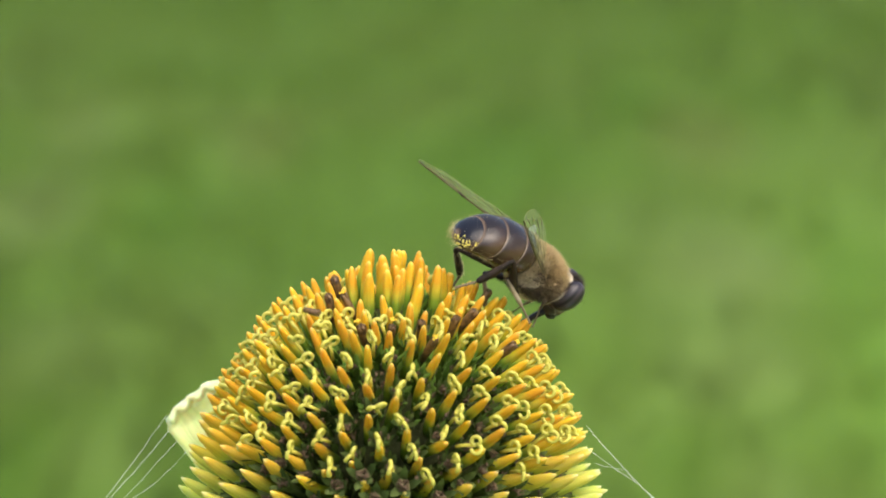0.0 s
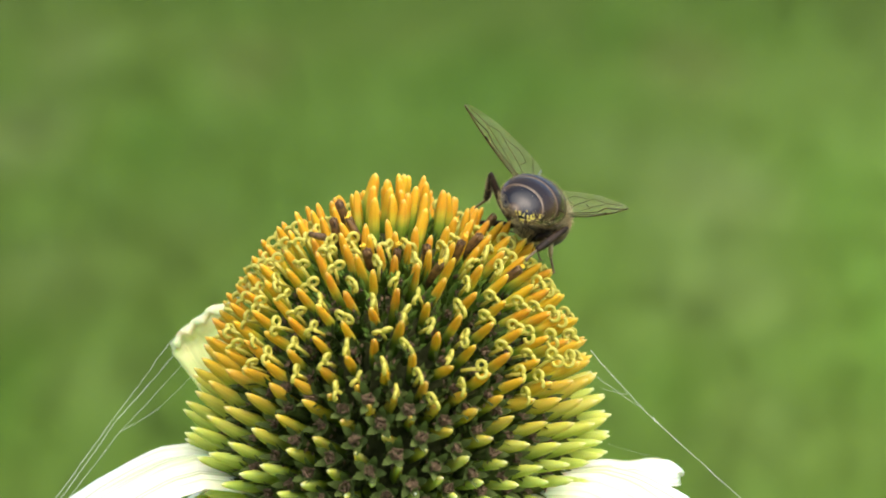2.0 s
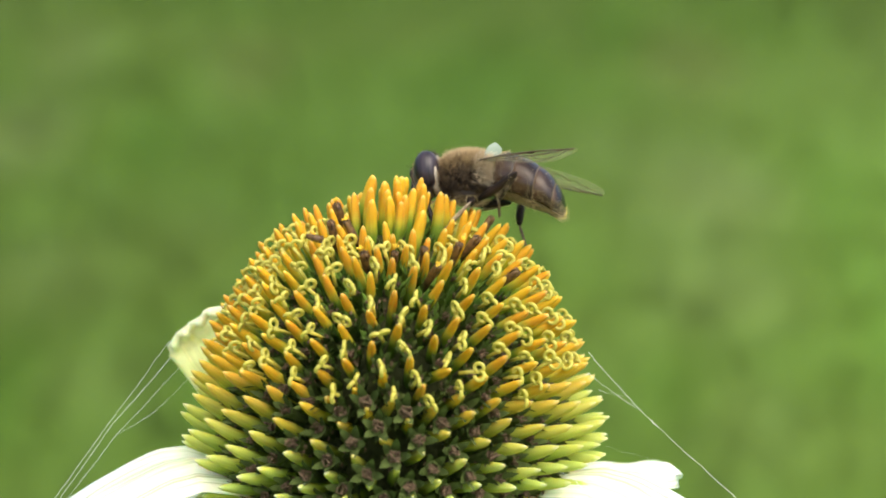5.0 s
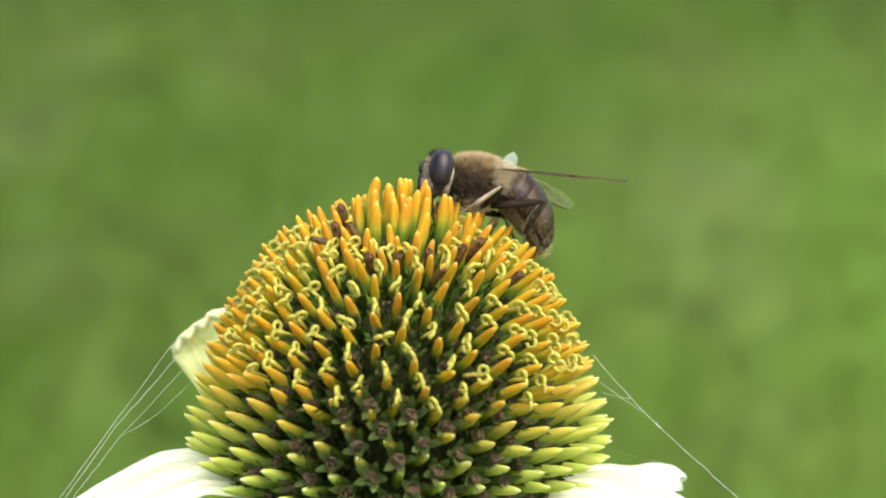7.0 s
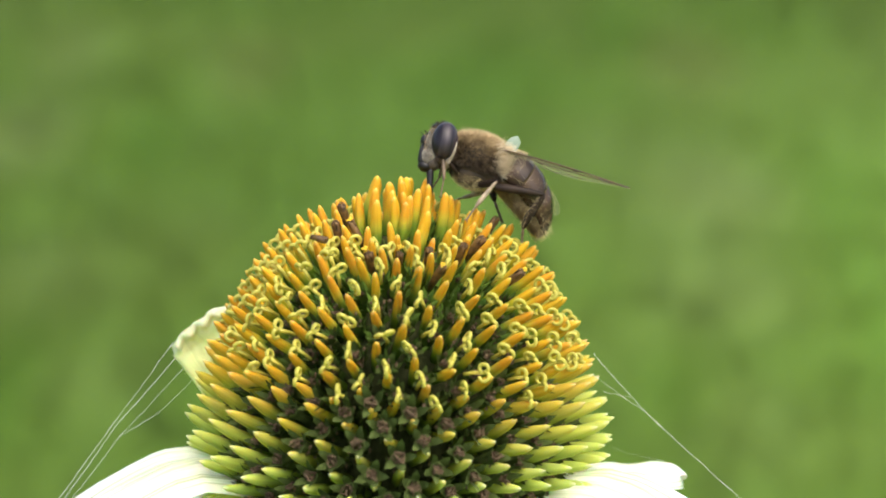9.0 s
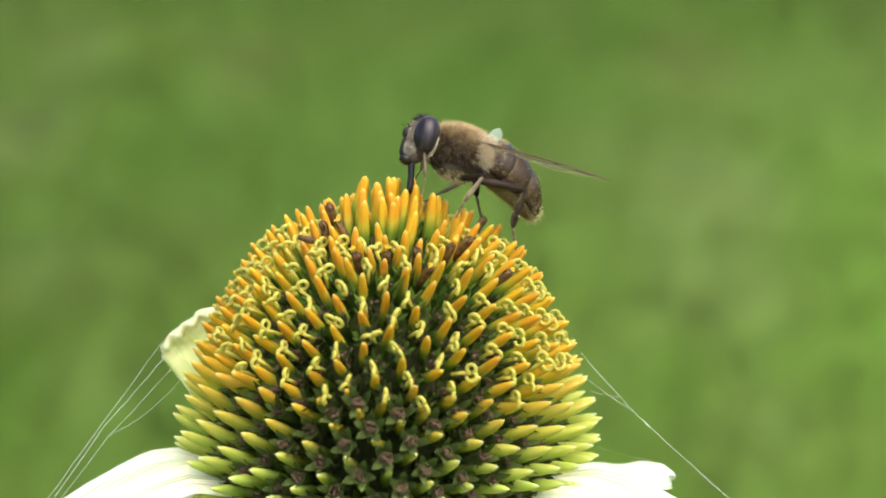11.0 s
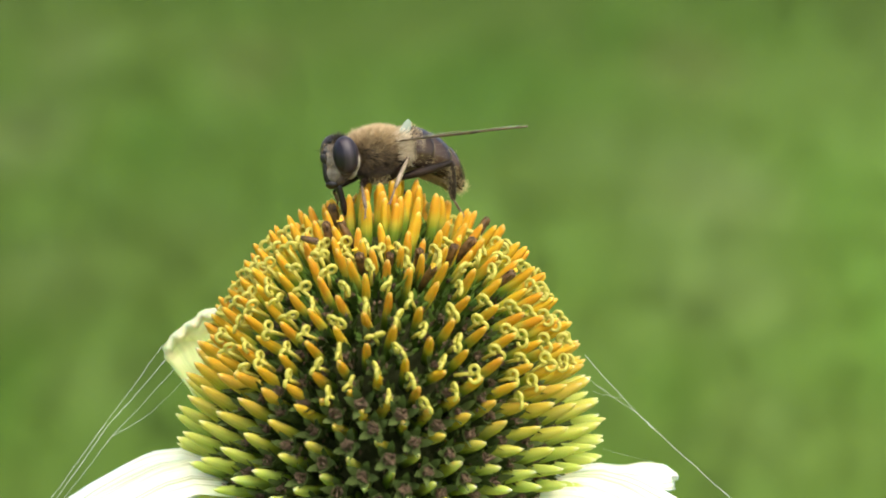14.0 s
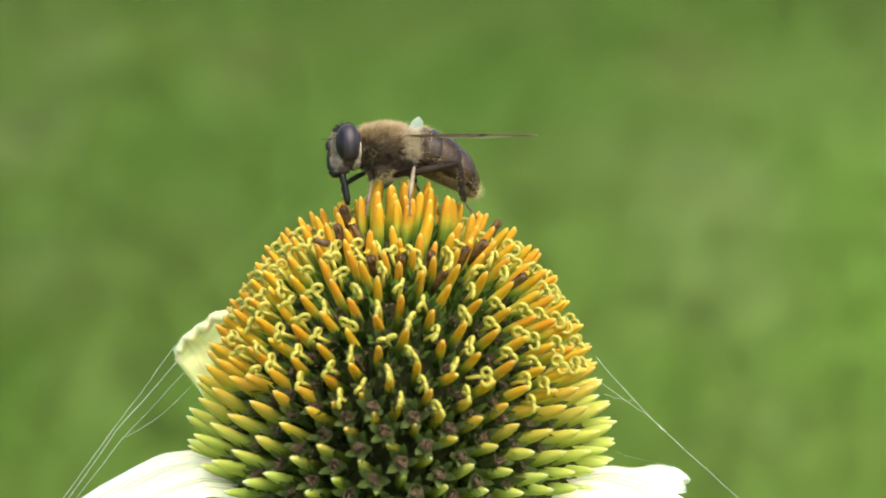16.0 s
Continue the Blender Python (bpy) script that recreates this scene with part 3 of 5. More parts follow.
def build_flower():
    flower = tagged(new("coneflower"), category="flower",
                    label="white coneflower with spiny orange and green cone and drooping petals")
    flower.matrix_basis = pose(*ROOT, 0, LEAN, 0)
    # stem with its swelling under the head
    s = Soup()
    s.add(*tube([(0, 0, 0), (1.5, 0.6, 150), (-0.5, 0.4, 330), (0.4, 0, 500), (0, 0, H0 - 40), (0, 0, H0 - 18)], [3.4, 3.2, 2.9, 2.7, 2.8, 3.6], 12))
    part("stem", s.mesh("stem", M_STEM), flower, label="green rough stem")
    # solid core under the scales
    loops = []
    for i in range(24):
        n = 410 * (i / 23) ** 1.3
        r, z, el, ln = (table(n, CONE, c) for c in (1, 2, 3, 4))
        r = max(r - math.cos(radians(el)) * (ln - 0.8), 0.15 + 0.01 * i)
        z -= math.sin(radians(el)) * (ln - 0.8)
        loops.append([(r * math.cos(b), r * math.sin(b), z + H0) for b in (2 * math.pi * j / 40 for j in range(40))])
    for r, z in ((9.0, -13.4), (5.0, -16.5), (3.4, -19.0)):
        loops.append([(r * math.cos(b), r * math.sin(b), z + H0) for b in (2 * math.pi * j / 40 for j in range(40))])
    s = Soup()
    s.add(*rings(loops))
    part("cone_core", s.mesh("cone_core", M_CORE), flower, label="dark green core of the flower head")
    build_petals(flower)
    build_silk(flower)
    return flower


def build_petals(flower):
    # turn, length, width, path
    level = [(9, -11.2), (14, -8.8), (18, -8.0), (21, -8.5), (24, -9.9), (30, -13.6), (36, -17.6), (42, -22)]
    slope = [(9, -12.0), (13, -9.6), (16.5, -8.8), (19, -9.3), (21.5, -10.6), (24, -12.1), (27, -14.3), (30, -16.8), (34, -20.6), (38, -25)]
    steep = [(8, -12.6), (13, -12.6), (18, -15.0), (22, -19.0), (25, -24.0), (27, -30.0), (28.5, -36)]
    short = [(9, -12.0), (14, -10.4), (18, -9.9), (21, -9.8), (23.6, -9.7), (25.2, -10.3)]
    for k, (az, path, width, curl) in enumerate((
            (192, slope, 16.0, -0.06), (343, level, 13.0, -0.08), (6, short, 4.6, -0.06), (212, steep, 11, -0.1), (240, steep, 11, -0.1),
            (270, steep, 12, -0.12), (298, steep, 11, -0.1), (325, steep, 11, -0.1), (48, steep, 10, -0.1), (78, steep, 11, -0.1),
            (108, steep, 11, -0.1), (138, steep, 10, -0.1))):
        me = petal_mesh(path, width, wave=0.7, seed=k + 1, curl=curl, taper=0.9 if path is short else 0.82)
        part("petal", me, flower, pose(0, 0, H0 * MM, 0, 0, az), label="white drooping ray petal")
    # a young petal bent upright, its face to the front and its broad scalloped end rolled forward
    up = petal_mesh([(0.5, -1.5), (0.0, 0), (0.2, 4), (0.6, 7), (0.7, 9.4), (0.2, 10.6), (-0.6, 10.9), (-1.2, 10.3)], 6.6, ribs=1, wave=0.6, seed=40, curl=0.24, tip_notch=0.6,
                    mat=M_YOUNG, blunt=True, taper=0.45)
    part("petal", up, flower, pose(-10.7 * MM, 3.2 * MM, (H0 - 7.7) * MM, -22, -40, 0) @ pose(0, 0, 0, 0, 0, 80), label="pale yellow petal bent upright")


SILK = [
    ((-18.7, 0.0, 0.5), (-23.4, 0.0, -6.7), 0.030), ((-23.4, 0.0, -6.7), (-29.6, 0.0, -16.2), 0.034), ((-18.5, 0.0, -0.9), (-23.2, 0.0, -6.9), 0.038),
    ((-23.2, 0.0, -6.9), (-29.2, 0.0, -16.4), 0.034), ((-17.8, 0.0, -1.75), (-22.9, 0.0, -7.9), 0.024), ((-16.9, 0.0, -2.55), (-19.6, 0.0, -5.6), 0.018),
    ((-19.6, 0.0, -5.6), (-22.9, 0.0, -7.9), 0.022), ((-22.9, 0.0, -7.9), (-28.6, 0.0, -16.2), 0.026), ((-12.9, 4.0, 3.6), (-15.7, 4.0, 2.0), 0.026),
    ((16.4, 0.0, 1.2), (19.2, 0.0, -1.8), 0.034), ((19.2, 0.0, -1.8), (22.2, 0.0, -4.75), 0.032), ((22.2, 0.0, -4.75), (32.0, 0.0, -13.0), 0.034),
    ((16.5, 0.0, -0.7), (21.0, 0.0, -3.7), 0.022), ((17.3, 0.0, -2.05), (19.8, 0.0, -2.5), 0.020), ((22.0, 0.0, -4.5), (22.5, 0.0, -5.0), 0.075),
    ((13.6, -9.0, -6.0), (15.4, -9.0, -7.0), 0.026), ((15.4, -9.0, -7.0), (17.0, -9.0, -8.5), 0.030), ((18.3, 0.0, -7.0), (22.9, 0.0, -8.0), 0.008),
]


def build_silk(flower):
    for k, (a, b, r) in enumerate(SILK):
        a, b = Vector(a), Vector(b)
        pts = []
        for i in range(13):
            t = i / 12
            sag = -0.10 * math.sin(math.pi * t)
            jig = Vector((noise.noise((t * 6, k * 3.1, 0)), noise.noise((t * 6, k * 3.1, 5)), noise.noise((t * 6, k * 3.1, 9)))) * 0.09
            pts.append(tuple(a.lerp(b, t) + jig * math.sin(math.pi * t) + Vector((0, 0, sag + H0))))
        s = Soup()
        s.add(*tube(pts, r * 0.45, 5))
        part("silk_thread", s.mesh("silk_thread", M_SILK), flower, label="white spider silk thread")


SPENT = (45, 37, 76, 68, 60, 94, 65, 57, 75, 40, 112)


def build_scales(flower):
    """The pieces of the cone, last of all: scales, florets, stigmas, anther tubes, pollen."""
    rng = random.Random(12)
    meshes = [[scale_mesh(b, w, blunt) for b, w in ((0.10, 0.42), (0.16, 0.44), (0.06, 0.41), (0.0, 0.43), (0.20, 0.42))] for blunt in (True, False)]
    curls = [curl_mesh(i) for i in range(7)]
    discs = [disc_mesh(i, M_DISC, 0.9) for i in range(7)]
    buds = [disc_mesh(i + 20, M_DISC_GREEN, 0.85) for i in range(4)]
    spent, pollen = tube_mesh(), pollen_mesh()
    rest, shares = Soup(), []
    for n in range(0, 425):
        p, d, ln, a = cone_at(n)
        front = math.sin(a) < 0.35 or n < 40
        wob = Vector((rng.gauss(0, 1), rng.gauss(0, 1), rng.gauss(0, 1))) * (0.05 if n > 40 else 0.10)
        d2 = (d + wob).normalized()
        ln2 = ln * rng.uniform(0.94, 1.06) * (rng.uniform(0.86, 1.1) if n < 19 else 1)
        w = rng.uniform(1.0, 1.4) if n < 19 else 0.98 + 0.24 * min(max((n - 180) / 70, 0), 1) * abs(math.cos(a))
        m = stand_up(p - d2 * ln2, d2, (w, w, ln2)) @ Matrix.Rotation(rng.uniform(-0.25, 0.25), 4, "Z")
        me = meshes[n > 205 + 30 * math.sin(n)][n % 5]
        if front:
            part("cone_scale", me, flower, m)
        else:
            rest.add([tuple((m @ v.co) / MM) for v in me.vertices], [tuple(q.vertices) for q in me.polygons])
            shares.extend(v.co.z / MM for v in me.vertices)
        if not front and n > 60:
            continue
        # the floret in the axil, a little higher on the cone
        q, e, _, _ = cone_at(n, 17 if n > 60 else 9)
        if n in SPENT:
            part("anther_tube", spent, flower, stand(q - e * rng.uniform(0.1, 0.7), (e + wob * 1.5).normalized(), rng.uniform(0, 6), (rng.uniform(0.74, 0.92),) * 2 + (0.85,)), label="dark brown spent floret")
            if n % 3:
                part("pollen_clump", pollen, flower, stand(q + e * 0.1, e, rng.uniform(0, 6), (0.55, 0.55, 0.55)), label="orange pollen grains")
        elif 40 <= n < 232 + 16 * math.sin(n * 1.3):
            q, e, _, _ = cone_at(n, 11)
            q = q + e.cross(Vector((0, 0, 1))) * rng.gauss(0, 0.45)
            h = rng.uniform(0.2, 0.8) + (0.5 if n < 75 else 0) + 0.5 * abs(math.cos(a))
            part("stigma", curls[rng.randrange(7)], flower,
                 stand_up(q - e * h, (e + Vector((rng.gauss(0, 0.16), rng.gauss(0, 0.16), rng.gauss(0, 0.16)))).normalized(), (1, 1, 1))
                 @ Matrix.Rotation(rng.gauss(0, 0.45), 4, "Z"))
            q, e, _, _ = cone_at(n, 17)
            k = 0.62 + 0.3 * min(max((n - 90) / 100, 0), 1) - 0.14 * abs(math.cos(a))
            part("disc_floret", discs[rng.randrange(7)] if n > 120 else buds[n % 4], flower, stand(q - e * (2.1 + 2.2 * abs(math.cos(a))), e, rng.uniform(0, 6), (k, k, 1)))
        elif n >= 20:
            low = n >= 44
            part("disc_floret", discs[rng.randrange(7)] if low else buds[n % 4], flower,
                 stand(q - e * ((0.85 + 2.9 * abs(math.cos(a)) if low else 4.2) + rng.uniform(-0.3, 0.4)), e, rng.uniform(0, 6), (1.22 - 0.42 * abs(math.cos(a)),) * 2 + (1.15,) if low else (0.7, 0.7, 1)))
    part("anther_tube", spent, flower, stand((-6.1, -6.3, 11.6), Vector((0.97, -0.2, -0.16)), 1.0, (0.68, 0.68, 0.40)), label="dark brown fallen floret")
    # small green lobes and brown crumbs that fill the ground between the scales
    leaf, crumb = Soup(), Soup()
    for i in range(7000):
        n = rng.randrange(16, 424)
        p, d, ln, a = cone_at(n, 17 if n > 60 else 9)
        if math.sin(a) > 0.4 and n > 60:
            continue
        side_v = Vector((rng.gauss(0, 1), rng.gauss(0, 1), rng.gauss(0, 1)))
        side_v = (side_v - d * side_v.dot(d)).normalized()
        q = p - d * ((rng.uniform(1.7, 3.2) + 2.2 * abs(math.cos(a))) if n > 60 else rng.uniform(3.4, 5.0)) + side_v * rng.uniform(0.3, 0.95) + Vector((0, 0, H0))
        if i % 3:
            tip = (d * rng.uniform(0.7, 1.3) + side_v * rng.uniform(0.1, 0.7))
            w = d.cross(side_v) * rng.uniform(0.22, 0.38)
            b = q - d * 0.9
            leaf.add([tuple(b - w), tuple(b + w), tuple(q + w * 0.9), tuple(q - w * 0.9), tuple(q + tip), tuple(q - side_v * 0.12)],
                     [(0, 1, 2, 3), (3, 2, 4), (3, 4, 5), (2, 5, 4)])
        elif n > 110:
            crumb.add(*egg(tuple(q + d * 0.4), (rng.uniform(0.07, 0.17), rng.uniform(0.07, 0.17), rng.uniform(0.12, 0.34)), 5, 3, 0.5, 4))
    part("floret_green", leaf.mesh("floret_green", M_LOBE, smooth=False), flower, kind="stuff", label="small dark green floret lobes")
    part("withered_litter", crumb.mesh("withered_litter", M_CRUMB, smooth=False), flower, kind="stuff", label="brown withered crumbs")
    me = along(rest.mesh("cone_scales_behind", M_SCALE), shares)
    part("cone_scales_behind", me, flower, kind="stuff", label="green and orange cone scales")


# ---- the hoverfly ----
HIPS = {"front": ((1.5, 0.7, -1.9), 2.4, 4.0), "middle": ((-0.4, 1.0, -2.25), 3.1, 4.2), "hind": ((-1.2, 1.5, -2.1), 4.5, 5.2)}
FEET = {"front": (2.7, 1.7, -4.8), "middle": (0.4, 4.0, -4.6), "hind": (-4.6, 3.5, -5.0)}
POLES = {"front": (0.9, 0.35, -0.2), "middle": (-0.6, 1.0, 0.1), "hind": (-1.6, 1.5, 0.3)}
ABDOMEN_HINGE = (-2.0, 0.0, 0.2)


def fur_mesh(name, c, r, count, length, seed, keep, back=0.5, width=0.035):
    """Fine hairs that stand on an egg, combed backwards."""
    rng = random.Random(seed)
    s = Soup()
    made = 0
    while made < count:
        d = Vector((rng.gauss(0, 1), rng.gauss(0, 1), rng.gauss(0, 1))).normalized()
        if not keep(d):
            continue
        made += 1
        p = Vector((c[0] + d.x * r[0], c[1] + d.y * r[1], c[2] + d.z * r[2])) * 1.0
        n = Vector((d.x / r[0], d.y / r[1], d.z / r[2])).normalized()
        h = (n + Vector((-back, 0, 0)) + Vector((rng.gauss(0, 0.3), rng.gauss(0, 0.3), rng.gauss(0, 0.3)))).normalized() * length * rng.uniform(0.6, 1.2)
        w = h.cross(Vector((rng.gauss(0, 1), rng.gauss(0, 1), rng.gauss(0, 1)))).normalized() * width
        p = p - n * 0.05
        s.add([tuple(p - w), tuple(p + w), tuple(p + h * 0.6 + w * 0.5 + n * 0.03), tuple(p + h)], [(0, 1, 2), (0, 2, 3)])
    return s.mesh(name, M_FUR)


def wing_outline(t):
    """Leading and trailing edge of the wing at the share t of its length."""
    lead = 0.55 * math.sin(math.pi * min(t, 1) ** 0.9) * 0.9 + 0.25 * (1 - t)
    trail = -(0.5 + 2.6 * math.sin(math.pi * t ** 0.75) ** 0.8) * (1 if t < 0.97 else 0.6)
    return lead, trail * 0.98


WING_L = 12.1


def wing_point(t, q, side):
    """A point of the wing: t along it, q from the leading (0) to the trailing edge (1)."""
    lead, trail = wing_outline(t)
    c = lead + (trail - lead) * q
    z = 0.10 * math.sin(t * 9) * q + 0.22 * q * q * math.sin(math.pi * t) + 0.05 * math.sin(q * 14 + t * 4)
    return Vector((-t * WING_L, c * side, z))


def build_wing(fly, side):
    s = Soup()
    cols, rows_n = 9, 26
    for layer in (0.012, -0.012):
        for i in range(rows_n + 1):
            t = 0.01 + 0.985 * i / rows_n
            for j in range(cols):
                p = wing_point(t, j / (cols - 1), side)
                s.v.append((p.x, p.y, p.z + layer))
    n = (rows_n + 1) * cols
    for i in range(rows_n):
        for j in range(cols - 1):
            a = i * cols + j
            s.f.append((a, a + cols, a + cols + 1, a + 1))
            s.f.append((a + n, a + 1 + n, a + cols + 1 + n, a + cols + n))
    wing = part("wing", s.mesh("wing", M_WING), fly, label="clear veined wing")
    veins = [
        [(0.0, 0.0), (0.3, 0.0), (0.6, 0.0), (0.85, 0.0), (0.99, 0.05)], [(0.02, 0.12), (0.3, 0.09), (0.55, 0.05), (0.7, 0.01)],
        [(0.02, 0.2), (0.3, 0.18), (0.55, 0.17), (0.7, 0.26), (0.82, 0.16), (0.93, 0.08)], [(0.3, 0.25), (0.5, 0.32), (0.7, 0.40), (0.88, 0.5), (0.93, 0.3)],
        [(0.05, 0.32), (0.3, 0.42), (0.5, 0.55), (0.7, 0.72), (0.78, 0.55), (0.84, 0.5)], [(0.5, 0.32), (0.5, 0.55)], [(0.3, 0.42), (0.36, 0.72), (0.5, 0.8), (0.62, 0.7)],
        [(0.08, 0.45), (0.2, 0.7), (0.33, 0.85), (0.4, 0.98)],
    ]
    for k, v in enumerate(veins):
        pts = []
        for (t0, q0), (t1, q1) in zip(v, v[1:]):
            for u in (0, 0.33, 0.66):
                pts.append(tuple(wing_point(t0 + (t1 - t0) * u, q0 + (q1 - q0) * u, side)))
        pts.append(tuple(wing_point(*v[-1], side)))
        s = Soup()
        s.add(*tube(pts, 0.07 if k == 0 else (0.045 if k < 3 else 0.024), 5))
        part("vein", s.mesh("vein", M_VEIN), wing)
    a, b = wing_point(0.57, 0.04, side), wing_point(0.63, 0.05, side)
    s = Soup()
    s.add(*tube([tuple(a), tuple((a + b) / 2), tuple(b)], [0.05, 0.13, 0.05], 5))
    part("wing_spot", s.mesh("wing_spot", M_LEG), wing, label="small dark spot at the wing edge")
    return wing


def hairs(s, seed, count, start, end, bend, r, length, lean=0.3):
    """Short hairs on a limb that lies along x, thickest on its under side."""
    rng = random.Random(seed)
    for i in range(count):
        x = rng.uniform(start, end)
        a = rng.gauss(-math.pi / 2, 1.3)
        o = Vector((lean, math.cos(a), math.sin(a)))
        p = Vector((x, 0, bend(x))) + Vector((0, math.cos(a), math.sin(a))) * r
        q = Vector((0, -math.sin(a), math.cos(a))) * 0.014
        s.add([tuple(p - q), tuple(p + q), tuple(p + o * length * rng.uniform(0.5, 1.2))], [(0, 1, 2)])


def build_leg(fly, kind, side):
    """A leg in three parts: thigh, shin, and a jointed foot that stands off from the shin at an angle."""
    hip, l1, l2 = HIPS[kind]
    thick = {"hind": 0.37, "middle": 0.29, "front": 0.22}[kind]
    s = Soup()
    s.add(*tube([(-0.1, 0, 0), (l1 * 0.12, 0, 0.04), (l1 * 0.35, 0, 0.10), (l1 * 0.6, 0, 0.11), (l1 * 0.85, 0, 0.05), (l1 * 0.97, 0, 0), (l1 * 1.02, 0, -0.03)],
                [thick * 0.55, thick * 0.82, thick, thick * 0.94, thick * 0.66, thick * 0.52, thick * 0.3], 10))
    hairs(s, 3, 260, 0.1 * l1, 0.95 * l1, lambda x: 0.05, thick * 0.75, 0.32)
    leg = part("leg", s.mesh("leg", M_LEG), fly)
    k, e, drop = l2, 0.66, -0.55 if kind == "hind" else -0.25
    wide = 0.95 if kind == "hind" else 0.72
    at = lambda u: drop * math.sin(math.pi / 2 * min(max(u / e, 0), 1)) ** 1.4
    s = Soup()
    s.add(*tube([(k * u, 0, at(u)) for u in (-0.01, 0.05, 0.18, 0.36, 0.52, 0.62, e)],
                [thick * w * wide for w in (0.30, 0.62, 0.80, 0.98, 0.96, 0.72, 0.45)], 9))
    bare = len(s.f)
    hairs(s, 5, 150 if kind == "hind" else 110, 0.06 * k, 0.62 * k, lambda x: at(x / k), thick * 0.75 * wide, 0.30 if kind == "hind" else 0.2)
    me = s.mesh("tibia", [{"hind": M_LEG, "middle": M_LEG_PALE, "front": M_LEG_BROWN}[kind], M_FRINGE])
    for i, f in enumerate(me.polygons):
        f.material_index = int(i >= bare)
    tibia = part("tibia", me, leg, label={"hind": "dark hind shin fringed with golden hair", "middle": "pale yellowish shin", "front": "thin brown shin"}[kind])
    s = Soup()
    a0, a1 = Vector((k * e, 0, drop)), Vector((k, 0, 0))
    for i in range(5):
        u0, u1 = (0, 0.42, 0.60, 0.74, 0.86)[i], (0.42, 0.60, 0.74, 0.86, 1.0)[i]
        p, q = a0.lerp(a1, u0), a0.lerp(a1, u1)
        s.add(*tube([tuple(p), tuple(p.lerp(q, 0.6)), tuple(q)], [thick * 0.27, thick * 0.36, thick * 0.28], 6))
    for w in (0.13, -0.13):
        s.add(*tube([tuple(a1), tuple(a1 + Vector((0.10, w, 0.02))), tuple(a1 + Vector((0.12, w * 1.3, -0.14)))], [0.07, 0.05, 0.02], 4))
    shoe = new("foot", s.mesh("foot", M_LEG_BROWN))
    shoe.parent = leg
    tagged(shoe, label="thin brown jointed foot with claws")
    return leg, tibia, shoe


def abdomen_ring(u):
    """Centre height, half width, half height at the share u of the abdomen."""
    w = table(u, [(0, 1.9), (0.12, 2.4), (0.3, 2.58), (0.5, 2.52), (0.7, 2.28), (0.85, 1.88), (0.95, 1.2), (1.0, 0.15)], 1)
    h = table(u, [(0, 1.65), (0.12, 1.88), (0.3, 1.92), (0.5, 1.84), (0.7, 1.62), (0.85, 1.32), (0.95, 0.85), (1.0, 0.12)], 1)
    return 0.1 - 1.9 * u * u - 1.6 * max(u - 0.75, 0), w, h


AB_L = 6.5


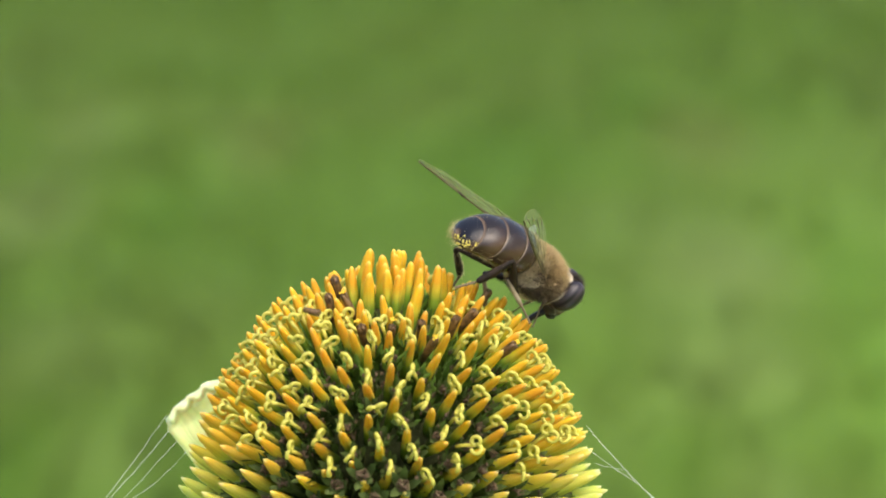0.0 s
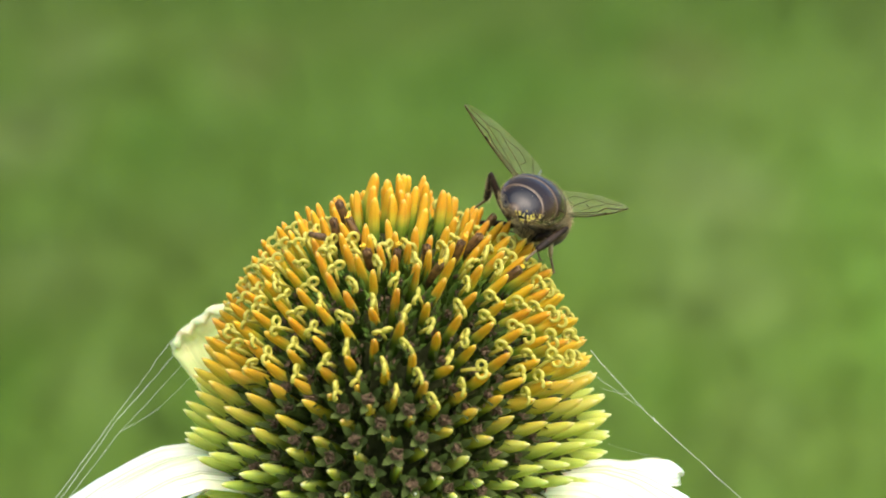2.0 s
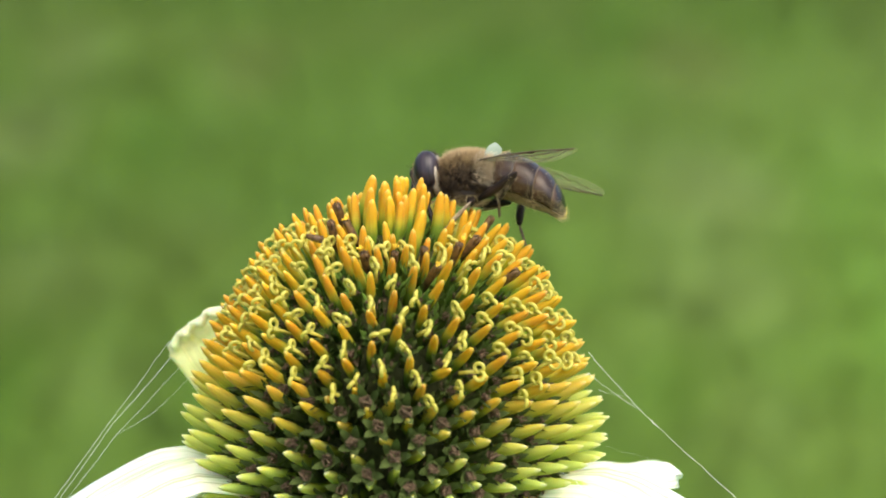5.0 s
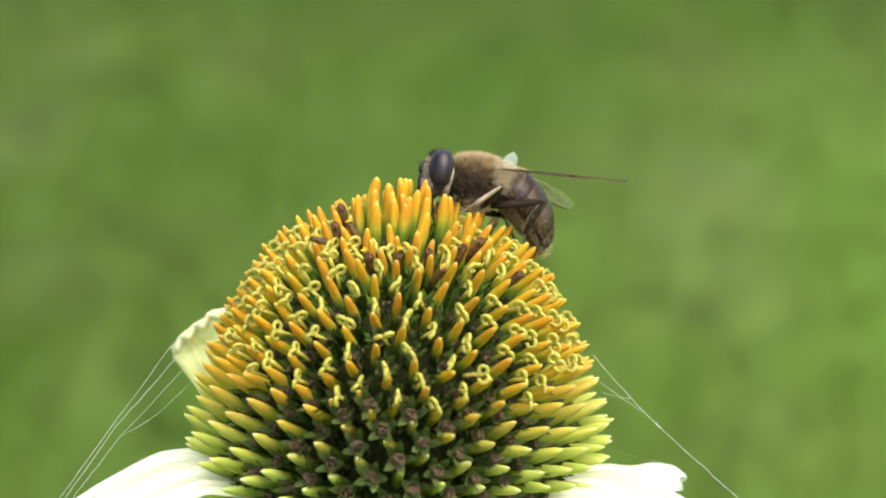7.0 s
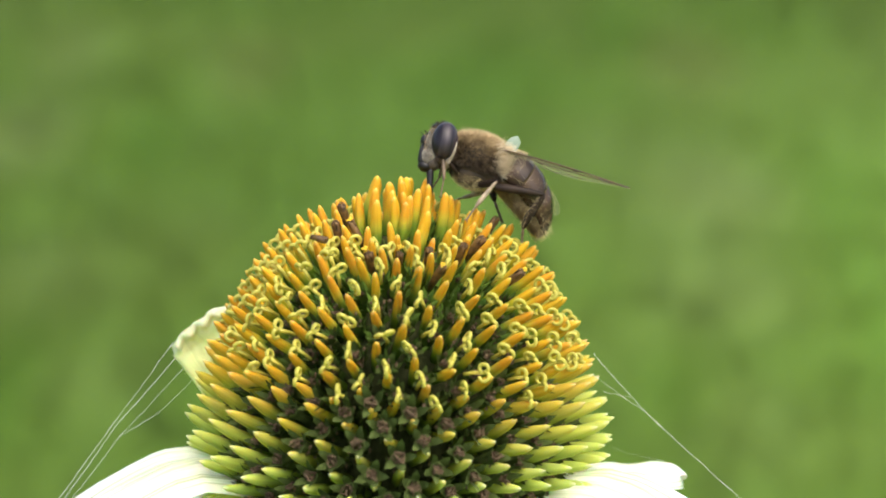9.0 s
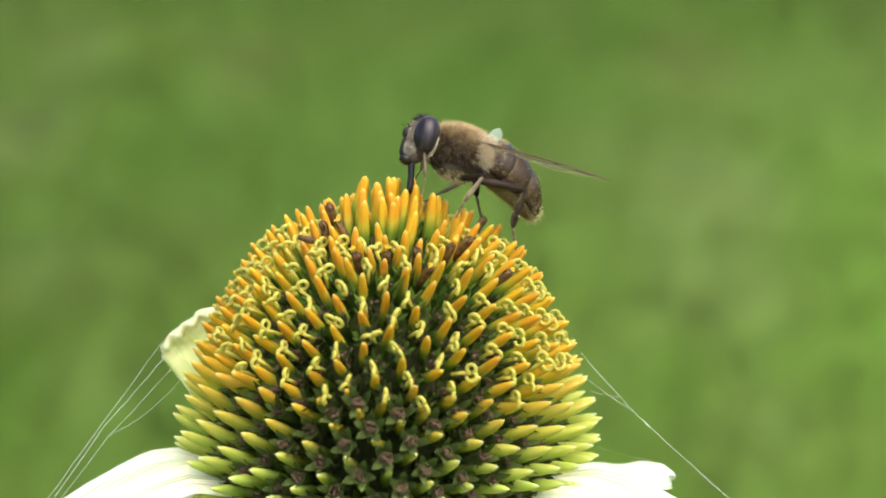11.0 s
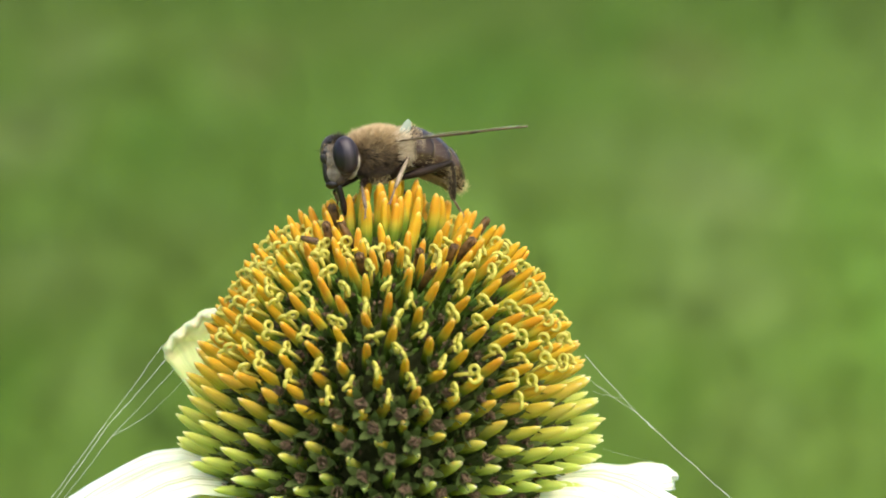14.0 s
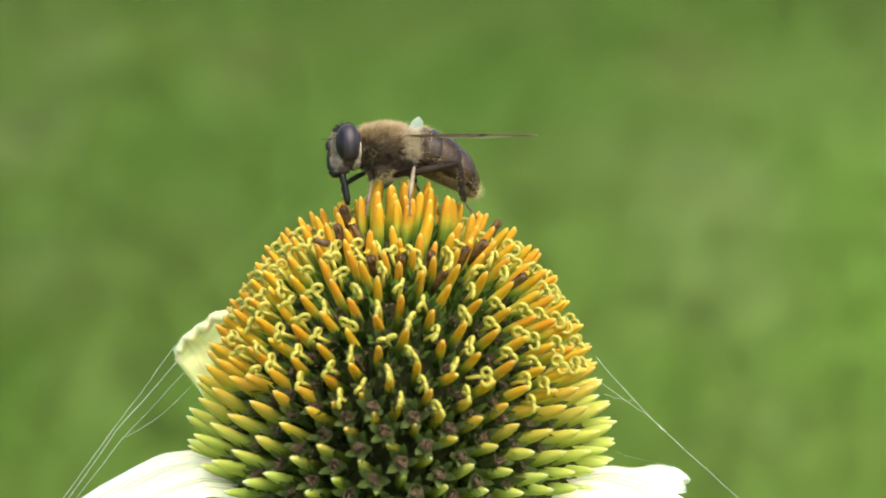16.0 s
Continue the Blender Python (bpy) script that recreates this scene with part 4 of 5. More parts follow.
def build_abdomen(fly):
    loops = []
    for i in range(25):
        u = i / 24
        cz, w, h = abdomen_ring(u)
        loops.append([(-u * AB_L, w * math.cos(a), cz + h * math.sin(a)) for a in (2 * math.pi * j / 24 for j in range(24))])
    s = Soup()
    s.add(*rings(loops))
    ab = part("abdomen", s.mesh("abdomen", M_BELLY), fly, label="brown abdomen, paler below")
    for u0, u1 in ((0.02, 0.31), (0.30, 0.60), (0.59, 0.85), (0.84, 0.999)):
        loops = []
        for i in range(9):
            k = i / 8
            u = u0 + (u1 - u0) * k
            cz, w, h = abdomen_ring(u)
            g = 0.02 + 0.13 * math.sin(math.pi * min(0.06 + k * (0.80 if u1 < 0.9 else 0.98), 1)) ** 0.6
            arc = [radians(-46 + 272 * j / 24) for j in range(25)]
            outer = [(-u * AB_L, (w + g) * math.cos(a), cz + (h + g) * math.sin(a)) for a in arc]
            inner = [(-u * AB_L, (w - 0.12) * math.cos(a), cz + (h - 0.12) * math.sin(a)) for a in reversed(arc)]
            loops.append(outer + inner)
        s = Soup()
        s.add(*rings(loops))
        part("tergite", s.mesh("tergite", M_LAST_TERGITE if u1 > 0.9 else M_TERGITE), ab, label="glossy black last back plate" if u1 > 0.9 else "glossy dark brown back plate")
    s = Soup()
    rng = random.Random(3)
    for i in range(1300):
        u = rng.uniform(0.12, 0.99) ** 0.7
        edge = rng.choice((-0.75, math.pi + 0.75))
        tail = u > 0.86
        a = rng.uniform(math.pi - 0.3, 2 * math.pi + 0.3) if tail and rng.random() < 0.6 else rng.gauss(edge, 0.26)
        cz, w, h = abdomen_ring(u)
        p = Vector((-u * AB_L, w * math.cos(a), cz + h * math.sin(a)))
        n = Vector((-0.5 - u, math.cos(a), math.sin(a))).normalized()
        hv = (n + Vector((rng.gauss(0, 0.3), rng.gauss(0, 0.3), rng.gauss(0, 0.3)))).normalized() * (rng.uniform(0.35, 0.85) if tail else rng.uniform(0.25, 0.6))
        wv = hv.cross(Vector((rng.gauss(0, 1), 1, rng.gauss(0, 1)))).normalized() * 0.008
        s.add([tuple(p - wv), tuple(p + wv), tuple(p + hv)], [(0, 1, 2)])
    for i in range(900):
        u, a = rng.uniform(0.0, 0.12), rng.uniform(-0.3, math.pi + 0.3)
        cz, w, h = abdomen_ring(u)
        p = Vector((-u * AB_L, w * math.cos(a), cz + h * math.sin(a)))
        hv = Vector((-0.7, math.cos(a) * 0.7, math.sin(a) * 0.7)) * rng.uniform(0.3, 0.7)
        wv = hv.cross(Vector((rng.gauss(0, 1), 1, rng.gauss(0, 1)))).normalized() * 0.014
        s.add([tuple(p - wv), tuple(p + wv), tuple(p + hv)], [(0, 1, 2)])
    for i in range(360):
        u, side = rng.uniform(0.05, 0.95), rng.choice((1, -1))
        cz, w, h = abdomen_ring(u)
        p = Vector((-u * AB_L, w * 0.95 * side, cz - 0.22 * h + rng.gauss(0, 0.32)))
        hv = Vector((-0.5 - 0.6 * u + rng.gauss(0, 0.25), side, rng.gauss(-0.05, 0.25))).normalized() * rng.uniform(0.3, 0.65)
        wv = hv.cross(Vector((rng.gauss(0, 1), 1, rng.gauss(0, 1)))).normalized() * 0.012
        s.add([tuple(p - wv), tuple(p + wv), tuple(p + hv)], [(0, 1, 2)])
    for i in range(300):
        u, a = rng.uniform(0.06, 0.97), rng.uniform(-0.3, math.pi + 0.3)
        cz, w, h = abdomen_ring(u)
        p = Vector((-u * AB_L, (w + 0.06) * math.cos(a), cz + (h + 0.06) * math.sin(a)))
        hv = Vector((-0.9, math.cos(a) * 0.7 + rng.gauss(0, 0.2), math.sin(a) * 0.7)).normalized() * rng.uniform(0.2, 0.5)
        wv = hv.cross(Vector((rng.gauss(0, 1), 1, rng.gauss(0, 1)))).normalized() * 0.005
        s.add([tuple(p - wv), tuple(p + wv), tuple(p + hv)], [(0, 1, 2)])
    part("fur", s.mesh("abdomen_fur", M_FRINGE), ab, label="sparse golden hairs")
    s = Soup()
    for i in range(44):
        u = rng.uniform(0.84, 1.0)
        a = rng.gauss(math.pi * 1.12, 0.3)
        cz, w, h = abdomen_ring(u)
        s.add(*egg((-u * AB_L - 0.05, (w + 0.1) * math.cos(a), cz + (h + 0.1) * math.sin(a)), (rng.uniform(0.04, 0.09),) * 3, 6, 4, 0.4, 4))
    part("pollen", s.mesh("abdomen_pollen", M_PALE_POLLEN), ab, label="yellow pollen crumbs")
    return ab


def build_head(fly):
    s = Soup()
    s.add(*egg((0.0, 0, -0.15), (1.05, 1.72, 1.6), 22, 16, 0.06, 1.5))
    s.add(*egg((0.65, 0, -1.55), (0.72, 0.8, 0.72), 14, 10, 0.1, 2))
    head = part("head", s.mesh("head", M_CHEEK), fly, label="dark brown head")
    s = Soup()
    s.add(*egg((0.60, 0, -0.05), (1.02, 1.16, 1.50), 20, 16, 0.05, 2))
    s.add(*egg((0.95, 0, -1.1), (0.75, 0.82, 0.95), 16, 12, 0.06, 2))
    part("face", s.mesh("face", M_FACE), head, label="pale dusted face")
    s = Soup()
    s.add(*egg((-0.62, 0, -0.05), (0.34, 1.92, 1.66), 22, 10, 0.05, 2))
    s.add(*egg((-0.48, 0, -1.05), (0.5, 1.3, 0.85), 18, 12, 0.08, 2))
    part("eye_rim", s.mesh("eye_rim", M_RIM), head, label="pale rim behind the eyes")
    for y in (1, -1):
        s = Soup()
        s.add(*egg((0.16, 1.10 * y, 0.28), (1.10, 1.12, 1.60), 28, 20))
        part("eye", s.mesh("eye", M_EYE), head, label="large glossy dark eye")
        s = Soup()
        s.add(*egg((1.30, 0.15 * y, 0.62), (0.30, 0.20, 0.26), 10, 8))
        s.add(*egg((1.62, 0.20 * y, 0.22), (0.24, 0.19, 0.46), 10, 8))
        s.add(*tube([(1.55, 0.34 * y, 0.7), (1.85, 0.52 * y, 0.86), (2.05, 0.7 * y, 0.88)], [0.035, 0.025, 0.012], 4))
        part("antenna", s.mesh("antenna", M_FACE_DARK), head, label="short dark antenna")
    s = Soup()
    s.add(*tube([(1.40, 0, 0.4), (1.52, 0, -0.25), (1.60, 0, -0.85), (1.55, 0, -1.5), (1.35, 0, -2.0)], [0.20, 0.24, 0.27, 0.30, 0.26], 9))
    s.add(*egg((1.15, 0, -1.98), (0.60, 0.58, 0.46), 14, 10, 0.15, 2))
    s.add(*egg((0.75, 0, 1.5), (0.42, 0.34, 0.30), 12, 8, 0.2, 3))
    part("face_stripe", s.mesh("face_stripe", M_FACE_DARK), head, label="shiny black stripe down the face")
    part("fur", fur_mesh("face_fur", (0.30, 0, -0.15), (1.30, 1.75, 1.72), 1500, 0.34, 21,
                         lambda d: (d.x > 0.1 and abs(d.y) < 0.5 and abs(d.y) > 0.1) or d.x < -0.35 or d.z < -0.6, back=-0.2, width=0.016), head, label="short pale hairs")
    top = fur_mesh("crown_fur", (0.20, 0, 0.1), (0.95, 0.9, 1.5), 700, 0.75, 23, lambda d: d.z > 0.72, back=-0.1, width=0.016)
    top.materials[0] = M_CHEEK
    part("crown_fur", top, head, label="dark tuft of hair between the eyes")
    s = Soup()
    s.add(*tube([(0.75, 0, -1.7), (0.58, 0, -2.5), (0.42, 0, -3.3), (0.32, 0, -4.2), (0.30, 0, -4.75)], [0.36, 0.30, 0.26, 0.30, 0.16], 10))
    part("proboscis", s.mesh("proboscis", M_FACE_DARK), head, label="dark extended proboscis")
    return head


def build_fly():
    fly = tagged(new("hoverfly"), category="hoverfly", label="brown furry hoverfly with dark eyes feeding on the coneflower")
    s = Soup()
    s.add(*egg((0, 0, 0), (2.75, 2.3, 2.0), 26, 18, 0.05, 1.2))
    s.add(*egg((0.2, 0, -1.5), (1.7, 1.5, 1.0), 18, 12, 0.05, 1.2))
    thorax = part("thorax", s.mesh("thorax", M_THORAX), fly, label="dark thorax")
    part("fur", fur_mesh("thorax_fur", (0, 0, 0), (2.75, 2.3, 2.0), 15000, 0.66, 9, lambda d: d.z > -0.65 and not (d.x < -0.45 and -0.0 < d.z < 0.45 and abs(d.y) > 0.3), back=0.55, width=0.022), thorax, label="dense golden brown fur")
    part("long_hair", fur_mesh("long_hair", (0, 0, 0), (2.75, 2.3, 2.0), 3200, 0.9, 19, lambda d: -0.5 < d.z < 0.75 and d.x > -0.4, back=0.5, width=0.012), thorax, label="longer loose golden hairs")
    for side in (1, -1):
        s = Soup()
        s.add(*egg((-0.75, 1.95 * side, -0.05), (0.72, 0.55, 0.80), 14, 10, 0.35, 3))
        part("bare_plate", s.mesh("bare_plate", M_LEG), thorax, label="dark bare plate by the wing root")
    s = Soup()
    s.add(*egg((-2.2, 0, 0.9), (0.95, 1.35, 0.65), 16, 10))
    scutellum = part("scutellum", s.mesh("scutellum", M_SCUTELLUM), thorax, label="yellowish brown shield at the rear of the thorax")
    pale = fur_mesh("scutellum_fur", (-2.2, 0, 0.9), (0.95, 1.35, 0.65), 1500, 0.6, 14, lambda d: d.z > -0.4, back=0.8, width=0.015)
    pale.materials[0] = M_TUFT
    part("rear_fur", pale, thorax, label="pale hair of the shield")
    under = fur_mesh("breast_fur", (0, 0, -0.3), (2.3, 2.0, 2.1), 1100, 0.5, 15, lambda d: d.z < -0.7, back=0.2, width=0.016)
    under.materials[0] = M_FRINGE
    part("breast_fur", under, thorax, label="pale hair between the legs")
    tufts = fur_mesh("side_tuft", (0, 0, 0), (2.75, 2.3, 2.0), 6500, 1.1, 33,
                     lambda d: d.x < -0.15 and abs(d.y) > 0.2 and -0.6 < d.z < 0.75 and math.sin(d.x * 911 + d.y * 577 + d.z * 331) > 3.2 * math.hypot(d.x + 0.65, d.z - 0.2) - 1.25, back=0.6, width=0.02)
    tufts.materials[0] = M_TUFT
    part("side_tuft", tufts, thorax, label="pale cream hair behind the wing roots")
    ab = build_abdomen(fly)
    head = build_head(fly)
    head.matrix_basis = pose(3.35 * MM, 0, -0.05 * MM)
    wings, legs = {}, {}
    for side in (1, -1):
        wing = build_wing(fly, side)
        wing.matrix_basis = pose(-0.7 * MM, 1.75 * side * MM, 0.95 * MM, 6 * side, 3, -44 * side)
        wings[side] = wing
        s = Soup()
        lobe = lambda k: 0.10 + 0.62 * math.sin(math.pi * min(k * 0.78 + 0.12, 1)) ** 0.8 if k < 0.99 else 0.08
        s.add(*rings([[(-1.7 * k, lobe(k) * math.cos(a) + 0.25 * k * side, 0.015 * math.sin(a) + 0.18 * k * k) for a in (2 * math.pi * j / 14 for j in range(14))]
                      for k in (0, 0.1, 0.2, 0.32, 0.45, 0.58, 0.7, 0.8, 0.88, 0.94, 0.98, 1.0)]))
        cal = part("calypter", s.mesh("calypter", M_CALYPTER), fly, label="whitish scale at the wing root")
        cal.matrix_basis = pose(-1.5 * MM, 1.35 * MM, 1.10 * MM, 52, 46, -14) if side > 0 else pose(-1.9 * MM, -0.45 * MM, 1.35 * MM, -8, 6, 30)
        for kind in HIPS:
            legs[kind, side] = build_leg(fly, kind, side)
    return fly, ab, head, legs, wings


# ---- what moves ----
FLY_ROWS = [
    (0, 11.62, 4.23, 13.27, 23.1, 35.9, 32.5, -4),
    (0.5, 12.83, 3.87, 12.90, 3.1, 40.5, 10.9, 3),
    (1, 14.35, 3.79, 11.72, 9.2, 36.9, 25.1, -2),
    (1.5, 14.73, 2.92, 11.11, 33.7, 34.3, 43.6, -10),
    (2, 11.66, 4.71, 11.55, 31.8, 31.2, 82.4, 5),
    (2.5, 11.27, 5.72, 11.48, 31.6, 31.1, 82.5, 4),
    (3, 12.08, 5.16, 10.61, 35.0, 36.3, 81.8, 2),
    (3.2, 11.02, 5.20, 10.39, 28.8, 39.2, 108.7, 7),
    (3.4, 9.91, 5.33, 9.96, 31.0, 36.2, 115.9, 9),
    (3.5, 8.92, 5.57, 10.53, 30.1, 31.0, 129.9, 11),
    (3.7, 8.42, 5.72, 12.86, 22.1, 24.8, 133.3, 17),
    (4, 6.78, 5.64, 12.28, 35.3, 22.9, 151.3, 20),
    (4.2, 6.62, 5.67, 12.41, 35.1, 21.7, 151.9, 20),
    (5.2, 5.81, 5.64, 14.82, 22.3, -1.5, 172.6, 3),
    (6.3, 6.01, 4.45, 15.47, 23.6, -15.0, -174.0, 8),
    (6.5, 6.19, 4.88, 15.12, 23.6, -13.8, -173.7, 8),
    (7, 6.23, 4.62, 14.48, 22.9, -11.5, -171.7, 27),
    (7.5, 6.69, 3.65, 14.70, 25.3, -11.8, -169.6, 30),
    (8, 6.51, 3.24, 16.16, 23.6, -19.9, -171.1, 17),
    (8.2, 6.15, 3.12, 16.40, 23.6, -19.9, -171.1, 17),
    (10.3, 5.85, 4.08, 16.59, 24.5, -22.7, -167.0, 21),
    (10.5, 6.06, 3.90, 16.56, 24.5, -22.8, -167.0, 21),
    (11, 5.50, 3.07, 17.26, 19.4, -20.3, -166.6, 9),
    (11.5, 4.21, 3.18, 17.51, 19.7, -17.5, -166.7, 5),
    (12, 2.10, 2.28, 17.71, 12.5, -13.1, -160.3, 7),
    (12.5, 1.87, 2.48, 17.69, 5.2, -18.7, -127.5, 12),
    (13, -0.84, 2.66, 17.29, 11.1, -1.0, -147.5, 22),
    (13.5, -1.61, 2.71, 17.14, 13.5, -0.1, -150.6, 14),
    (14, -1.63, 2.60, 17.00, 11.1, 1.1, -149.9, 15),
    (14.5, -1.48, 2.56, 16.94, 15.5, 1.2, -152.5, 18),
    (15, -1.66, 2.68, 17.56, 19.7, -4.2, -159.5, 16),
    (15.5, -1.74, 2.89, 17.35, 20.2, -4.4, -162.7, 14),
    (16, -1.81, 2.80, 17.41, 20.3, -4.9, -164.0, 10),
]
SWAY_ROWS = [
    (0, 0.1150, 2.5870),
    (0.5, 0.0328, 2.5739),
    (1, 0.0493, 2.6704),
    (1.5, 0.0000, 2.6880),
    (2, 0.0821, 2.7099),
    (2.5, 0.1642, 2.6375),
    (3, 0.1806, 2.6529),
    (3.5, 0.1806, 2.6880),
    (4, 0.1314, 2.6529),
    (4.2, 0.1314, 2.7231),
    (6.3, 0.1642, 2.6441),
    (6.5, 0.2135, 2.7363),
    (7, 0.1971, 2.7231),
    (7.5, 0.1150, 2.5739),
    (8, 0.1478, 2.6748),
    (8.2, 0.1314, 2.7187),
    (10.3, 0.1971, 2.7407),
    (10.5, 0.1806, 2.6748),
    (11, 0.1806, 2.6353),
    (11.5, 0.1806, 2.6353),
    (12, 0.1724, 2.6134),
    (12.5, 0.1642, 2.6002),
    (13, 0.1806, 2.6617),
    (13.5, 0.1971, 2.6222),
    (14, 0.1971, 2.6573),
    (14.5, 0.1971, 2.7099),
    (15, 0.2135, 2.7934),
    (15.5, 0.2463, 2.7143),
    (16, 0.2463, 2.7451),
]


def mix_rows(rows, t, angles=()):
    """The row at t seconds, straight between its neighbours; columns in angles turn the short way."""
    for a, b in zip(rows, rows[1:]):
        if a[0] <= t <= b[0]:
            k = (t - a[0]) / (b[0] - a[0])
            out = [t]
            for i in range(1, len(a)):
                d = b[i] - a[i]
                if i in angles:
                    d = (d + 180) % 360 - 180
                out.append(a[i] + d * k)
            return out
    return list(rows[-1])


def sway(t):
    _, rx, ry = mix_rows(SWAY_ROWS, t)
    return pose(*ROOT, rx, ry, 0)


def fly_on_cone(t):
    """The fly's pose over the flower's centre, in mm."""
    for a, b in zip(FLY_ROWS, FLY_ROWS[1:]):
        if a[0] <= t <= b[0]:
            k = (t - a[0]) / (b[0] - a[0])
            pa, pb = pose(*a[1:7]), pose(*b[1:7])
            q = pa.to_quaternion().slerp(pb.to_quaternion(), k)
            return Matrix.Translation(pa.translation.lerp(pb.translation, k)) @ q.to_matrix().to_4x4(), a[7] + (b[7] - a[7]) * k
    a = FLY_ROWS[-1]
    return pose(*a[1:7]), a[7]


def cone_radius(z):
    pts = sorted((c[2], c[1]) for c in CONE)
    return float(np.interp(z, [p[0] for p in pts], [p[1] for p in pts]))


def foot_on_cone(m, foot, hip, reach):
    """Where the foot, let down from its place under the body, meets the cone; in the body's space."""
    inv = m.inverted()
    best = None
    for i in range(60):
        q = Vector(foot) + Vector((0, 0, 2.6 - i * 0.16))
        w = m @ q
        inside = w.z < 15.4 and math.hypot(w.x, w.y) < cone_radius(w.z) - 0.2
        best = q
        if inside:
            break
    d = best - Vector(hip)
    if d.length > reach:
        best = Vector(hip) + d.normalized() * reach
    return best


def aim(at, x_to, up):
    """A pose at a point (mm) with its x along x_to and its z near up."""
    x = x_to.normalized()
    y = up.cross(x).normalized()
    z = x.cross(y)
    m = Matrix((x, y, z)).transposed().to_4x4()
    return Matrix.Translation(at * MM) @ m


def leg_poses(kind, side, m, t):
    hip, l1, l2 = HIPS[kind]
    mirror = Vector((1, side, 1))
    hip = Vector(hip) * mirror
    pole = Vector(POLES[kind]) * mirror
    rows = LEG_ROWS.get((kind, side))
    if rows and rows[0][0] - 0.3 <= t <= rows[-1][0]:
        r = mix_rows(rows, max(t, rows[0][0]))
        knee = hip + (Vector(r[1:4]) - hip).normalized() * l1
        foot = knee + (Vector(r[4:7]) - knee).normalized() * l2
        femur = aim(hip, knee - hip, pole)
        return femur, femur.inverted() @ aim(knee, foot - knee, knee - hip)
    foot = foot_on_cone(m, Vector(FEET[kind]) * mirror, hip, (l1 + l2) * 0.97)
    d = foot - hip
    ln = max(d.length, abs(l2 - l1) + 0.3)
    u = d.normalized()
    c = (l1 * l1 + ln * ln - l2 * l2) / (2 * l1 * ln)
    c = max(-1.0, min(1.0, c))
    side_v = (pole - u * pole.dot(u)).normalized()
    knee = hip + u * (l1 * c) + side_v * (l1 * math.sqrt(1 - c * c))
    femur = aim(hip, knee - hip, pole)
    tib = aim(knee, foot - knee, knee - hip)
    return femur, femur.inverted() @ tib


def motions(flower, fly, ab, head, legs, wings):
    times = sorted({r[0] for r in SWAY_ROWS} | {r[0] for r in FLY_ROWS} | {5.7, 4.7, 9.0, 9.6})
    walk(flower, [(t, sway(t)) for t in times])
    body, droop, limbs = [], [], {k: ([], []) for k in legs}
    for t in times:
        m, d = fly_on_cone(t)
        mm = Matrix.Translation(m.translation * MM + Vector((0, 0, H0 * MM))) @ m.to_3x3().to_4x4()
        body.append((t, sway(t) @ mm))
        droop.append((t, pose(*(c * MM for c in ABDOMEN_HINGE), 0, -d, 0)))
        for k in legs:
            f, g = leg_poses(*k, m, t)
            limbs[k][0].append((t, f))
            limbs[k][1].append((t, g))
    walk(fly, body)
    walk(ab, droop)
    for k, limb in legs.items():
        walk(limb[0], limbs[k][0])
        for lower in limb[1:]:
            walk(lower, limbs[k][1])
    walk(head, [(t, pose(3.35 * MM, 0, -0.05 * MM, 0, p, y)) for t, p, y in HEAD_ROWS])
    for side, wing in wings.items():
        rows = []
        for t, twist, lift, spread in WING_ROWS:
            if side < 0:
                _, more, twist = mix_rows(RIGHT_WING, t)
                lift += more
            rows.append((t, pose(-0.7 * MM, 1.75 * side * MM, 0.95 * MM, twist * side, lift, -spread * side)))
        walk(wing, rows)


# where knee and foot stand on the body at each time, in mm, for the legs that show
HIND_LEFT = [
    (0, -4.8, 3.7, -3.6, -1.1, 5.1, -6.9), (0.5, -5.4, 2.8, -2.9, -2.5, 6.5, -5.1), (1, -5, 3.6, -3.1, -4, 7.7, -6.2), (1.5, -4.4, 4.7, -2.5, -1.5, 6.6, -6.4),
    (2, -4.2, 4.4, -0.5, 0.5, 4.8, -2.7), (2.5, -4, 4.6, -0.4, 0.8, 4.7, -2.4), (3, -5.2, 3.4, -1.4, -0.3, 4.8, -2.5), (3.2, -3.9, 4.6, -0.3, 1.2, 3.8, -0.2),
    (3.4, -3.7, 4.1, 0.6, 1.2, 2.6, 1.2), (3.5, -2.5, 3.3, 1.8, 1.3, -0.1, 0.9), (3.7, -3.6, 4.6, 0.1, 0, 1.3, -1.7), (4, -3.5, 4.6, 0.2, -1, 0.5, -1.7),
    (6.5, -5.4, 2.6, -1, -5.5, -0.2, -5.3), (7, -4.8, 4, -1.3, -4.6, 0.9, -5.4), (7.5, -5.4, 2.9, -1.1, -4.5, -0.3, -5.1), (8, -5.4, 2.9, -1.4, -5.6, 0.1, -5.8),
    (10.5, -5.4, 3.2, -1.7, -6.2, 0, -5.7), (11, -5.4, 3.1, -1.7, -6.8, 0.9, -6.3), (11.5, -5.5, 2.9, -2.1, -7.3, 1, -6.6), (12, -5.3, 3.3, -2.4, -7.7, 4.2, -6.9),
    (12.5, -3.6, 5.1, -1.1, -6.5, 3.3, -5), (13, -5, 3.9, -2.1, -7.5, 2.5, -6.4), (13.5, -5.1, 3.6, -1.3, -6.7, 2.1, -6), (14, -5.1, 3.6, -1.1, -6.6, 2.2, -5.9),
    (14.5, -5.1, 3.5, -1.2, -6.3, 2.3, -6.1), (15, -5.3, 3.2, -1.2, -7.1, 2, -5.9), (15.5, -5.4, 3, -1.3, -7.6, 1, -5.5), (16, -5.3, 3, -1.1, -7.6, 1.2, -5.4),
]
